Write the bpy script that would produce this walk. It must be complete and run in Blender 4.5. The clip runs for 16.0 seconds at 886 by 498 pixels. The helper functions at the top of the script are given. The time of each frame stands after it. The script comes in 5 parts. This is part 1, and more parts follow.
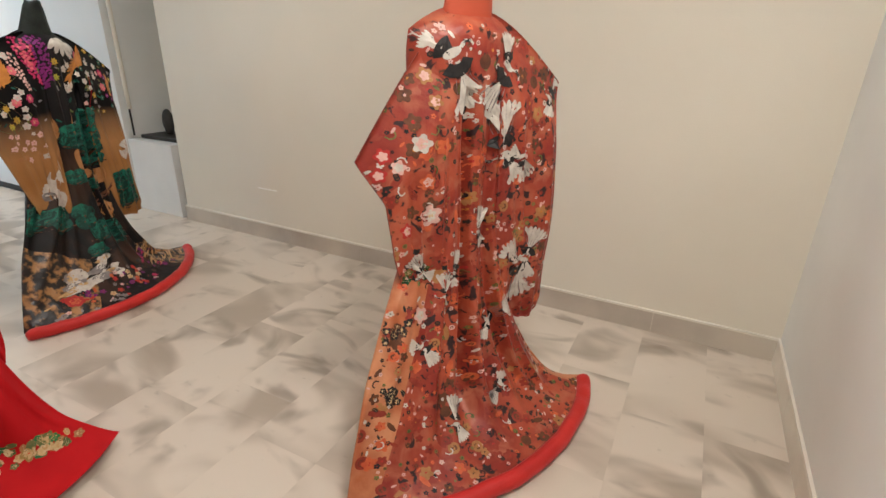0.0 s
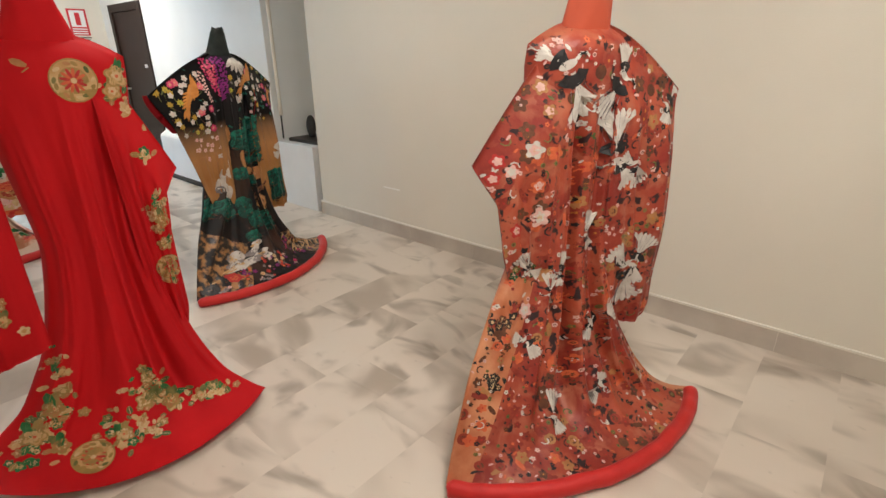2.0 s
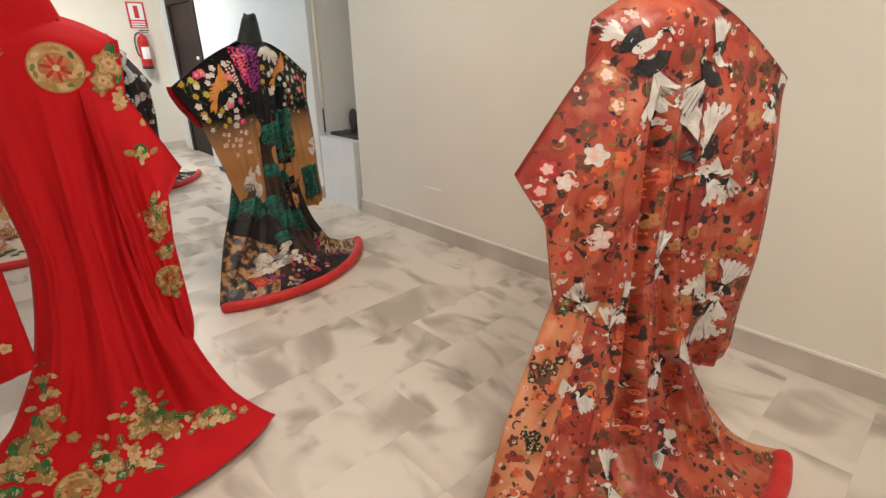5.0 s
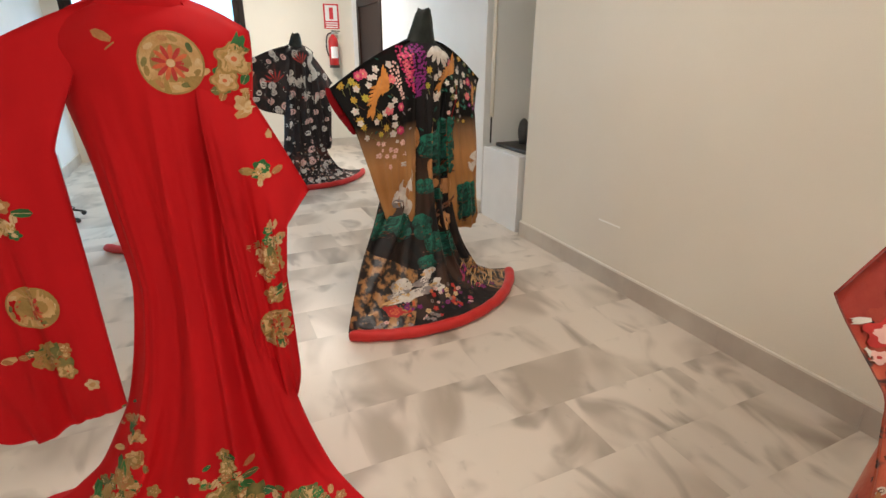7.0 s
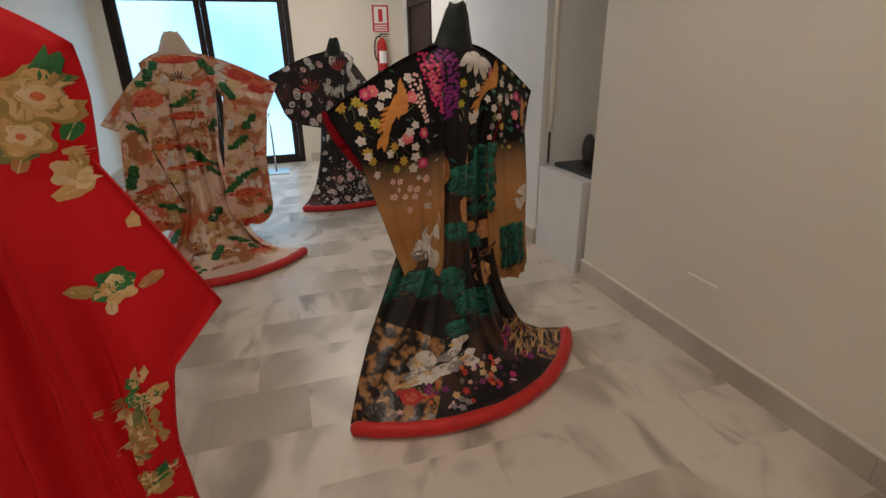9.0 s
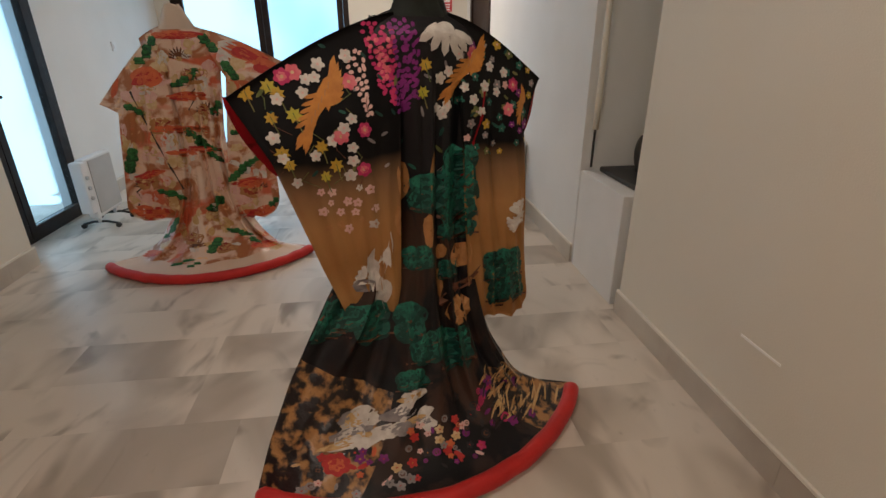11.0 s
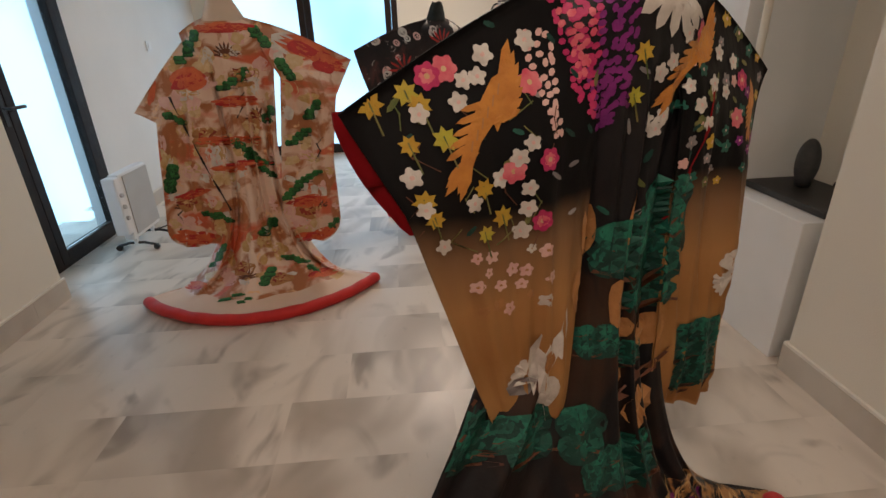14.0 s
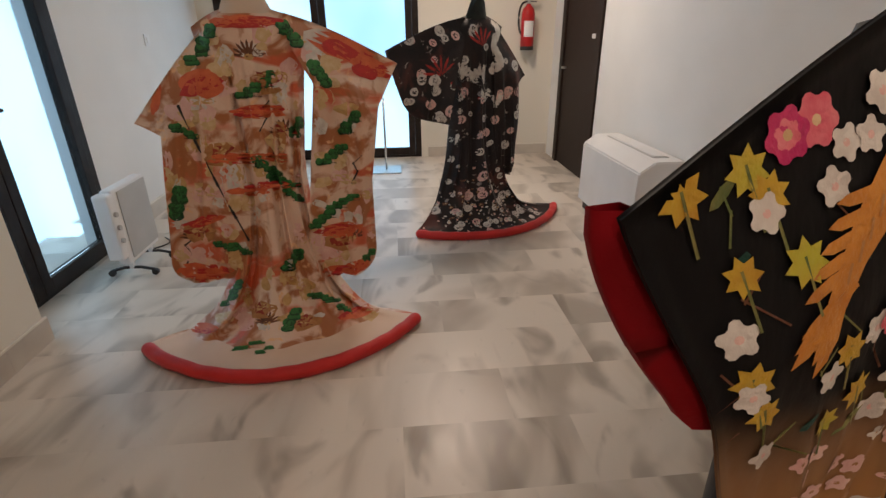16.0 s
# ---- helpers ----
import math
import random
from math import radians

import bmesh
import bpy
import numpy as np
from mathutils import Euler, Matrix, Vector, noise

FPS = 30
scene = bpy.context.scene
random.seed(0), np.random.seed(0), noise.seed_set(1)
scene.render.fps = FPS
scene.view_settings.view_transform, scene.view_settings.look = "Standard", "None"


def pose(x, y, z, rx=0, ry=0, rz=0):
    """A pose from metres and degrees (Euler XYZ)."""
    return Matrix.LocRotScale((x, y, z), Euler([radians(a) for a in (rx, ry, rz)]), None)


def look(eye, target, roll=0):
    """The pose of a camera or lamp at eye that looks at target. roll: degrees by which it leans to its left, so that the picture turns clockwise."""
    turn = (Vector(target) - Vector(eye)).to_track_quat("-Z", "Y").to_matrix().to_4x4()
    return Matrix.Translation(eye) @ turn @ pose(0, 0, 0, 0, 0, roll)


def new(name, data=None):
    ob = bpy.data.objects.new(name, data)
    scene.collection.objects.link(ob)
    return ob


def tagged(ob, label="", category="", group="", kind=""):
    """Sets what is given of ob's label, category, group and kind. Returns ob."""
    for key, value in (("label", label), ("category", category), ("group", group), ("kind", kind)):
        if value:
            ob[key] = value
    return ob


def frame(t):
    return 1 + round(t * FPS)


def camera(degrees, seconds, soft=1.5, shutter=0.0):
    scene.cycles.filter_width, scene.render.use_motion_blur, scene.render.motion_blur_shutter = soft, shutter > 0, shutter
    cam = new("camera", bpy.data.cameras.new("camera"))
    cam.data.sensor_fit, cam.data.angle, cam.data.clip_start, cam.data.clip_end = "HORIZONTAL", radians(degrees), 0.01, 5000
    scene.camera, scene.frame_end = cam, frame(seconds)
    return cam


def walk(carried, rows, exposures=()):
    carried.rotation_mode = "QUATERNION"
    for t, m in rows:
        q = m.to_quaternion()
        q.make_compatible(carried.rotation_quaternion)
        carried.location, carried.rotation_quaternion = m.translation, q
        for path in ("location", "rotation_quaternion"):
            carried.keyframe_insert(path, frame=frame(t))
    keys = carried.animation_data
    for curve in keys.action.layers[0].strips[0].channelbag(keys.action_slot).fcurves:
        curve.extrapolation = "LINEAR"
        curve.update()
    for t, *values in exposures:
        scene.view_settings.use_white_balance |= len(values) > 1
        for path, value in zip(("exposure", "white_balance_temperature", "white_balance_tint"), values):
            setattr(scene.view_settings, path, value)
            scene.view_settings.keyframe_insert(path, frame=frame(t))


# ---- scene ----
cam = camera(83.4, 16.0)
PATH = [
    (0, (0.151, 0.234, 1.43), (-0.687, 1.894, 0.694), 1.5),
    (0.5, (0.125, 0.222, 1.421), (-0.789, 1.839, 0.68), 0.8),
    (1, (0.151, 0.167, 1.429), (-0.902, 1.686, 0.664), 0.4),
    (1.5, (0.21, 0.132, 1.435), (-0.945, 1.581, 0.682), 0.0),
    (2, (0.237, 0.119, 1.467), (-0.974, 1.532, 0.736), -0.4),
    (2.5, (0.239, 0.109, 1.483), (-0.992, 1.499, 0.74), -0.8),
    (3, (0.216, 0.118, 1.481), (-1.029, 1.491, 0.73), -1.0),
    (3.5, (0.148, 0.167, 1.485), (-1.114, 1.524, 0.733), -1.3),
    (3.7, (0.12, 0.181, 1.482), (-1.146, 1.534, 0.729), -1.6),
    (5.8, (-0.075, 0.559, 1.415), (-1.534, 1.701, 0.661), -0.3),
    (6, (-0.136, 0.578, 1.417), (-1.628, 1.675, 0.662), -0.4),
    (6.5, (-0.305, 0.612, 1.411), (-1.9, 1.553, 0.654), -0.1),
    (7, (-0.462, 0.717, 1.417), (-2.149, 1.499, 0.683), 0.4),
    (7.5, (-0.606, 0.812, 1.42), (-2.325, 1.532, 0.693), 0.5),
    (8, (-0.799, 0.892, 1.422), (-2.532, 1.588, 0.705), 0.1),
    (8.5, (-0.937, 0.961, 1.418), (-2.689, 1.606, 0.7), -0.4),
    (9, (-1.06, 1.105, 1.445), (-2.835, 1.665, 0.713), -0.9),
    (9.2, (-1.125, 1.142, 1.435), (-2.898, 1.697, 0.696), -0.3),
    (11.3, (-1.502, 1.705, 1.394), (-3.337, 1.862, 0.612), -0.1),
    (11.5, (-1.534, 1.706, 1.388), (-3.37, 1.817, 0.603), -0.1),
    (12, (-1.661, 1.583, 1.382), (-3.498, 1.659, 0.595), -0.8),
    (12.5, (-1.779, 1.438, 1.375), (-3.615, 1.498, 0.584), -1.7),
    (13, (-1.869, 1.402, 1.366), (-3.706, 1.42, 0.575), -2.1),
    (13.5, (-1.983, 1.417, 1.367), (-3.823, 1.451, 0.584), -1.8),
    (14, (-2.095, 1.371, 1.372), (-3.926, 1.507, 0.579), -1.8),
    (14.5, (-2.219, 1.27, 1.369), (-4.031, 1.502, 0.555), -2.1),
    (15, (-2.305, 1.187, 1.362), (-4.113, 1.423, 0.541), -2.2),
    (15.5, (-2.433, 1.139, 1.364), (-4.253, 1.331, 0.558), -1.7),
    (16, (-2.607, 1.101, 1.387), (-4.433, 1.267, 0.587), -0.6),
]
EXPOSURES = [(0, -0.03, 6050, 8), (3.5, 0.02, 6200, 8), (6, 0.14, 6200, 8), (7, 0.05, 6400, 10), (8, -0.45, 6600, 12), (8.5, -0.72, 6700, 12), (9, -0.86, 6750, 13), (11.5, -0.84, 6950, 16), (14, -0.76, 7050, 18), (15.5, -0.74, 7200, 20), (16, -0.86, 7250, 20)]
walk(cam, [(t, look(eye, target, roll)) for t, eye, target, roll in PATH], EXPOSURES)

# ---- light ----
world = bpy.data.worlds.new("world")
scene.world = world
world.use_nodes = True
sky = world.node_tree.nodes.new("ShaderNodeTexSky")
sky.sky_type = 'NISHITA'
sky.sun_disc = False
sky.sun_elevation, sky.sun_rotation = radians(40), radians(200)
world.node_tree.links.new(sky.outputs[0], world.node_tree.nodes["Background"].inputs[0])
world.node_tree.nodes["Background"].inputs[1].default_value = 0.1


def area(name, m, w, h, power, color):
    d = bpy.data.lights.new(name, 'AREA')
    d.shape, d.size, d.size_y, d.energy, d.color = 'RECTANGLE', w, h, power, color
    ob = new(name, d)
    ob.matrix_world = m
    return ob


WARM = (1.0, 0.89, 0.77)
CEILING = 2.75
LAMPS = [(0.1, 1.2, 34), (-2.4, 1.5, 20), (-3.9, 1.0, 6), (-7.0, 1.7, 58)]
for lx, ly, lw in LAMPS:
    area("ceiling_lamp", pose(lx, ly, CEILING - 0.05), 0.4, 0.4, lw, WARM)


# ---- materials ----
def mat(name, color, rough=0.6, metal=0.0, second=None, scale=8.0, bump=0.0, bscale=60.0, stretch=(1, 1, 1), sheen=0.0, lo=0.35, hi=0.65, spec=0.5):
    m = bpy.data.materials.new(name)
    m.use_nodes = True
    nt = m.node_tree
    b = nt.nodes["Principled BSDF"]
    b.inputs["Roughness"].default_value = rough
    b.inputs["Metallic"].default_value = metal
    b.inputs["Sheen Weight"].default_value = sheen
    b.inputs["Specular IOR Level"].default_value = spec
    b.inputs["Base Color"].default_value = (*color, 1)
    tc = nt.nodes.new("ShaderNodeTexCoord")
    mp = nt.nodes.new("ShaderNodeMapping")
    mp.inputs["Scale"].default_value = stretch
    nt.links.new(tc.outputs["Object"], mp.inputs[0])
    if second:
        n = nt.nodes.new("ShaderNodeTexNoise")
        n.inputs["Scale"].default_value, n.inputs["Detail"].default_value = scale, 6
        r = nt.nodes.new("ShaderNodeValToRGB")
        r.color_ramp.elements[0].position, r.color_ramp.elements[1].position = lo, hi
        r.color_ramp.elements[0].color, r.color_ramp.elements[1].color = (*color, 1), (*second, 1)
        nt.links.new(mp.outputs[0], n.inputs["Vector"])
        nt.links.new(n.outputs["Fac"], r.inputs[0])
        nt.links.new(r.outputs[0], b.inputs["Base Color"])
    if bump:
        n2 = nt.nodes.new("ShaderNodeTexNoise")
        n2.inputs["Scale"].default_value, n2.inputs["Detail"].default_value = bscale, 4
        bp = nt.nodes.new("ShaderNodeBump")
        bp.inputs["Strength"].default_value, bp.inputs["Distance"].default_value = bump, 0.01
        nt.links.new(mp.outputs[0], n2.inputs["Vector"])
        nt.links.new(n2.outputs["Fac"], bp.inputs["Height"])
        nt.links.new(bp.outputs[0], b.inputs["Normal"])
    return m


def mix_in(m, color, scale, lo, hi, stretch=(1, 1, 1), kind="noise", detail=4, coord="Object", seed=0.0):
    """Lays another colour over a material's base colour where a noise is high."""
    nt = m.node_tree
    b = nt.nodes["Principled BSDF"]
    tc, mp = nt.nodes.new("ShaderNodeTexCoord"), nt.nodes.new("ShaderNodeMapping")
    mp.inputs["Scale"].default_value = stretch
    mp.inputs["Location"].default_value = (seed, seed * 1.7, seed * 0.6)
    nt.links.new(tc.outputs[coord], mp.inputs[0])
    if kind == "noise":
        n = nt.nodes.new("ShaderNodeTexNoise")
        n.inputs["Scale"].default_value, n.inputs["Detail"].default_value = scale, detail
        n.inputs["Distortion"].default_value = 0.6
        out = n.outputs["Fac"]
    else:
        n = nt.nodes.new("ShaderNodeTexVoronoi")
        n.inputs["Scale"].default_value = scale
        out = n.outputs["Distance"]
    nt.links.new(mp.outputs[0], n.inputs["Vector"])
    r = nt.nodes.new("ShaderNodeValToRGB")
    r.color_ramp.elements[0].position, r.color_ramp.elements[1].position = lo, hi
    nt.links.new(out, r.inputs[0])
    if kind != "noise":
        r.color_ramp.elements[0].color, r.color_ramp.elements[1].color = (1, 1, 1, 1), (0, 0, 0, 1)
    mx = nt.nodes.new("ShaderNodeMix")
    mx.data_type = 'RGBA'
    old = b.inputs["Base Color"].links[0].from_socket if b.inputs["Base Color"].links else None
    if old:
        nt.links.new(old, mx.inputs[6])
    else:
        mx.inputs[6].default_value = b.inputs["Base Color"].default_value
    mx.inputs[7].default_value = (*color, 1)
    nt.links.new(r.outputs[0], mx.inputs[0])
    nt.links.new(mx.outputs[2], b.inputs["Base Color"])
    return m


def zones(m, stops, wobble=0.06, wscale=5.0):
    """Dyes a cloth in level zones with soft, wandering borders: stops of (height, colour)."""
    nt = m.node_tree
    b = nt.nodes["Principled BSDF"]
    tc, sp = nt.nodes.new("ShaderNodeTexCoord"), nt.nodes.new("ShaderNodeSeparateXYZ")
    nt.links.new(tc.outputs["Object"], sp.inputs[0])
    n = nt.nodes.new("ShaderNodeTexNoise")
    n.inputs["Scale"].default_value = wscale
    nt.links.new(tc.outputs["Object"], n.inputs["Vector"])
    a = nt.nodes.new("ShaderNodeMath")
    a.operation = 'MULTIPLY_ADD'
    nt.links.new(n.outputs["Fac"], a.inputs[0])
    a.inputs[1].default_value = wobble * 2
    nt.links.new(sp.outputs[2], a.inputs[2])
    d = nt.nodes.new("ShaderNodeMath")
    d.operation = 'DIVIDE'
    nt.links.new(a.outputs[0], d.inputs[0])
    d.inputs[1].default_value = 1.7
    r = nt.nodes.new("ShaderNodeValToRGB")
    while len(r.color_ramp.elements) < len(stops):
        r.color_ramp.elements.new(0.5)
    for e, (z, c) in zip(r.color_ramp.elements, sorted(stops)):
        e.position, e.color = (z + wobble) / 1.7, (*c, 1)
    nt.links.new(d.outputs[0], r.inputs[0])
    nt.links.new(r.outputs[0], b.inputs["Base Color"])
    return m


M = {}
M["wall"] = mat("wall_paint", (0.74, 0.69, 0.59), 0.75, second=(0.77, 0.72, 0.62), scale=1.3, bump=0.12, bscale=160)
M["white_wall"] = mat("white_wall_paint", (0.80, 0.80, 0.78), 0.75, second=(0.76, 0.76, 0.74), scale=2, bump=0.1, bscale=150)
M["ceiling"] = mat("ceiling_paint", (0.82, 0.81, 0.78), 0.85, second=(0.79, 0.78, 0.75), scale=2)
M["base_trim"] = mat("baseboard_top_strip", (0.80, 0.76, 0.68), 0.5, second=(0.74, 0.70, 0.62), scale=10)
M["grout"] = mat("grout", (0.50, 0.46, 0.40), 0.9, second=(0.45, 0.41, 0.36), scale=20)
M["frame"] = mat("dark_brown_frame", (0.020, 0.014, 0.012), 0.5, spec=0.15, second=(0.032, 0.023, 0.019), scale=14, bump=0.05, bscale=40)
M["dark_wood"] = mat("dark_wenge_wood", (0.018, 0.011, 0.009), 0.5, spec=0.18, second=(0.034, 0.02, 0.015), scale=6, stretch=(14, 14, 1), bump=0.12, bscale=20)
M["white_metal"] = mat("white_enamel", (0.80, 0.80, 0.79), 0.35, second=(0.76, 0.76, 0.75), scale=4)
M["grey_plastic"] = mat("grey_plastic", (0.5, 0.5, 0.49), 0.5, second=(0.46, 0.46, 0.45), scale=6)
M["black"] = mat("black_plastic", (0.02, 0.019, 0.018), 0.5, second=(0.03, 0.028, 0.026), scale=15, bump=0.05)
M["dark_grey_rough"] = mat("dark_grey_rough", (0.06, 0.055, 0.05), 0.6, second=(0.04, 0.037, 0.034), scale=30, bump=0.3, bscale=90)
M["steel"] = mat("brushed_steel", (0.55, 0.56, 0.57), 0.3, 1.0, second=(0.48, 0.49, 0.5), scale=30)
M["red_paint"] = mat("red_enamel", (0.55, 0.02, 0.02), 0.3, second=(0.48, 0.015, 0.015), scale=8)
M["sign_red"] = mat("sign_red", (0.6, 0.03, 0.04), 0.5)
M["sign_white"] = mat("sign_white", (0.85, 0.84, 0.82), 0.5)
M["scratch"] = mat("bare_plaster_scratch", (0.93, 0.91, 0.86), 0.9)

glass = bpy.data.materials.new("door_glass")
glass.use_nodes = True
gb = glass.node_tree.nodes["Principled BSDF"]
gb.inputs["Roughness"].default_value = 0.12
gb.inputs["Transmission Weight"].default_value = 1.0
gb.inputs["IOR"].default_value = 1.1
M["glass"] = glass

glow = bpy.data.materials.new("daylight_outside")
glow.use_nodes = True
gn = glow.node_tree
ge = gn.nodes.new("ShaderNodeEmission")
gt, gs = gn.nodes.new("ShaderNodeTexCoord"), gn.nodes.new("ShaderNodeTexNoise")
gs.inputs["Scale"].default_value = 0.6
gr = gn.nodes.new("ShaderNodeValToRGB")
gr.color_ramp.elements[0].color, gr.color_ramp.elements[1].color = (0.22, 0.52, 0.85, 1), (0.42, 0.76, 1.0, 1)
gr.color_ramp.elements[0].position, gr.color_ramp.elements[1].position = 0.3, 0.6
gn.links.new(gt.outputs["Object"], gs.inputs["Vector"])
gn.links.new(gs.outputs["Fac"], gr.inputs[0])
gn.links.new(gr.outputs[0], ge.inputs[0])
ge.inputs[1].default_value = 4.2
gn.links.new(ge.outputs[0], gn.nodes["Material Output"].inputs[0])
M["glow"] = glow


def marble():
    m = bpy.data.materials.new("marble_look_tile")
    m.use_nodes = True
    nt = m.node_tree
    N, L = nt.nodes, nt.links
    b = N["Principled BSDF"]
    b.inputs["Roughness"].default_value = 0.33
    tc, oi = N.new("ShaderNodeTexCoord"), N.new("ShaderNodeObjectInfo")
    sc = N.new("ShaderNodeVectorMath")
    sc.operation = 'SCALE'
    cb = N.new("ShaderNodeCombineXYZ")
    L.new(oi.outputs["Random"], cb.inputs[0])
    L.new(oi.outputs["Random"], cb.inputs[1])
    L.new(oi.outputs["Random"], cb.inputs[2])
    L.new(cb.outputs[0], sc.inputs[0])
    sc.inputs["Scale"].default_value = 37.0
    ad = N.new("ShaderNodeVectorMath")
    L.new(tc.outputs["Object"], ad.inputs[0])
    L.new(sc.outputs[0], ad.inputs[1])
    mp = N.new("ShaderNodeMapping")
    mp.inputs["Rotation"].default_value = (0, 0, 0.7)
    mp.inputs["Scale"].default_value = (1.0, 1.9, 1)
    L.new(ad.outputs[0], mp.inputs[0])
    prev = None
    base = (0.68, 0.605, 0.52)
    for scale, dist, lo, hi, col in ((1.15, 0.9, 0.44, 0.68, (0.33, 0.27, 0.21)), (1.9, 1.3, 0.52, 0.74, (0.25, 0.20, 0.155)), (18, 0.4, 0.66, 0.85, (0.30, 0.26, 0.21))):
        n = N.new("ShaderNodeTexNoise")
        n.inputs["Scale"].default_value, n.inputs["Detail"].default_value, n.inputs["Distortion"].default_value = scale, 2.5, dist
        L.new(mp.outputs[0], n.inputs["Vector"])
        r = N.new("ShaderNodeValToRGB")
        r.color_ramp.interpolation = 'EASE'
        r.color_ramp.elements[0].position, r.color_ramp.elements[1].position = lo, hi
        r.color_ramp.elements[1].color = (0.72, 0.72, 0.72, 1) if scale < 10 else (0.4, 0.4, 0.4, 1)
        L.new(n.outputs["Fac"], r.inputs[0])
        mx = N.new("ShaderNodeMix")
        mx.data_type = 'RGBA'
        L.new(r.outputs[0], mx.inputs[0])
        if prev:
            L.new(prev, mx.inputs[6])
        else:
            mx.inputs[6].default_value = (*base, 1)
        mx.inputs[7].default_value = (*col, 1)
        prev = mx.outputs[2]
    L.new(prev, b.inputs["Base Color"])
    return m


M["marble"] = marble()
M["skirting"] = mat("baseboard_tile", (0.60, 0.54, 0.46), 0.4, second=(0.46, 0.40, 0.34), scale=2.2, lo=0.42, hi=0.68)

# cloth
M["red_crepe"] = mat("red_silk_crepe", (0.55, 0.006, 0.010), 0.75, second=(0.46, 0.004, 0.008), scale=1.5, bump=0.25, bscale=3.5, stretch=(4, 4, 0.8), spec=0.2)
M["red_pad"] = mat("red_padded_silk", (0.60, 0.016, 0.012), 0.6, second=(0.50, 0.010, 0.008), scale=9, bump=0.15, bscale=90, sheen=0.1)
M["red_lining"] = mat("red_lining", (0.28, 0.003, 0.008), 0.7, spec=0.2, second=(0.22, 0.002, 0.006), scale=5, bump=0.1, bscale=200)
k1 = mat("orange_red_brocade", (0.27, 0.030, 0.020), 0.42, second=(0.44, 0.085, 0.040), scale=4.5, bump=0.45, bscale=26, lo=0.4, hi=0.62, spec=0.35)
mix_in(k1, (0.46, 0.14, 0.075), 11, 0.50, 0.72, seed=3)
mix_in(k1, (0.035, 0.016, 0.018), 20, 0.585, 0.63, seed=8)
M["k1"] = k1
M["k1_satin"] = mat("orange_satin", (0.44, 0.11, 0.035), 0.32, second=(0.64, 0.28, 0.14), scale=9, bump=0.4, bscale=26, sheen=0.05)
M["k1_neck"] = mat("orange_cloth", (0.52, 0.085, 0.035), 0.7, second=(0.44, 0.07, 0.03), scale=6, bump=0.1, bscale=200)
BLK, GOLD, GRN = (0.006, 0.0055, 0.006), (0.40, 0.19, 0.065), (0.006, 0.055, 0.040)
k3s = mat("black_and_gold_sleeve_silk", BLK, 0.5, bump=0.5, bscale=4, stretch=(4, 4, 1.5), spec=0.12)
zones(k3s, [(0.0, GOLD), (0.42, (0.34, 0.16, 0.055)), (0.60, (0.43, 0.22, 0.08)), (0.72, (0.35, 0.165, 0.055)), (0.86, (0.40, 0.20, 0.075)), (0.99, (0.22, 0.12, 0.06)), (1.07, BLK), (1.6, BLK)], 0.03, 4)
M["k3_sleeve"] = k3s
k3b = mat("black_and_gold_body_silk", BLK, 0.5, bump=0.3, bscale=22, spec=0.22)
zones(k3b, [(0.0, (0.03, 0.022, 0.02)), (0.18, (0.06, 0.03, 0.02)), (0.40, (0.014, 0.010, 0.009)), (0.72, (0.05, 0.024, 0.014)), (0.95, (0.03, 0.016, 0.011)), (1.08, BLK), (1.6, BLK)], 0.10, 7)
mix_in(k3b, (0.010, 0.009, 0.010), 7, 0.44, 0.52, seed=5, stretch=(1, 1, 0.6))
M["k3_body"] = k3b
M["k3_train"] = mat("gold_brocade", (0.40, 0.20, 0.07), 0.28, second=(0.014, 0.011, 0.012), scale=24, bump=0.7, bscale=24, lo=0.42, hi=0.54)
k4 = mat("cream_silk", (0.74, 0.58, 0.46), 0.30, second=(0.68, 0.44, 0.32), scale=5, bump=0.5, bscale=26)
mix_in(k4, (0.60, 0.12, 0.05), 3.4, 0.54, 0.62, stretch=(0.8, 1, 2.4), seed=2, detail=3)
mix_in(k4, (0.40, 0.14, 0.05), 7, 0.49, 0.58, seed=9)
mix_in(k4, (0.78, 0.48, 0.26), 16, 0.62, 0.70, seed=4)
M["k4"] = k4
M["cream"] = mat("cream_crepe", (0.72, 0.54, 0.42), 0.6, second=(0.66, 0.48, 0.36), scale=4, bump=0.15, bscale=200)
M["white_cloth"] = mat("white_form_cloth", (0.68, 0.56, 0.45), 0.8, second=(0.62, 0.51, 0.41), scale=6, bump=0.1, bscale=220)
k5 = mat("black_figured_silk", (0.012, 0.010, 0.011), 0.5, second=(0.026, 0.017, 0.016), scale=6, bump=0.25, bscale=30, spec=0.25)
mix_in(k5, (0.085, 0.030, 0.024), 5, 0.56, 0.66, seed=6)
mix_in(k5, (0.36, 0.30, 0.27), 20, 0.66, 0.72, seed=11)
M["k5"] = k5
M["black_cloth"] = mat("black_silk", (0.012, 0.014, 0.013), 0.45, second=(0.02, 0.028, 0.024), scale=20, bump=0.12, bscale=80, spec=0.25)
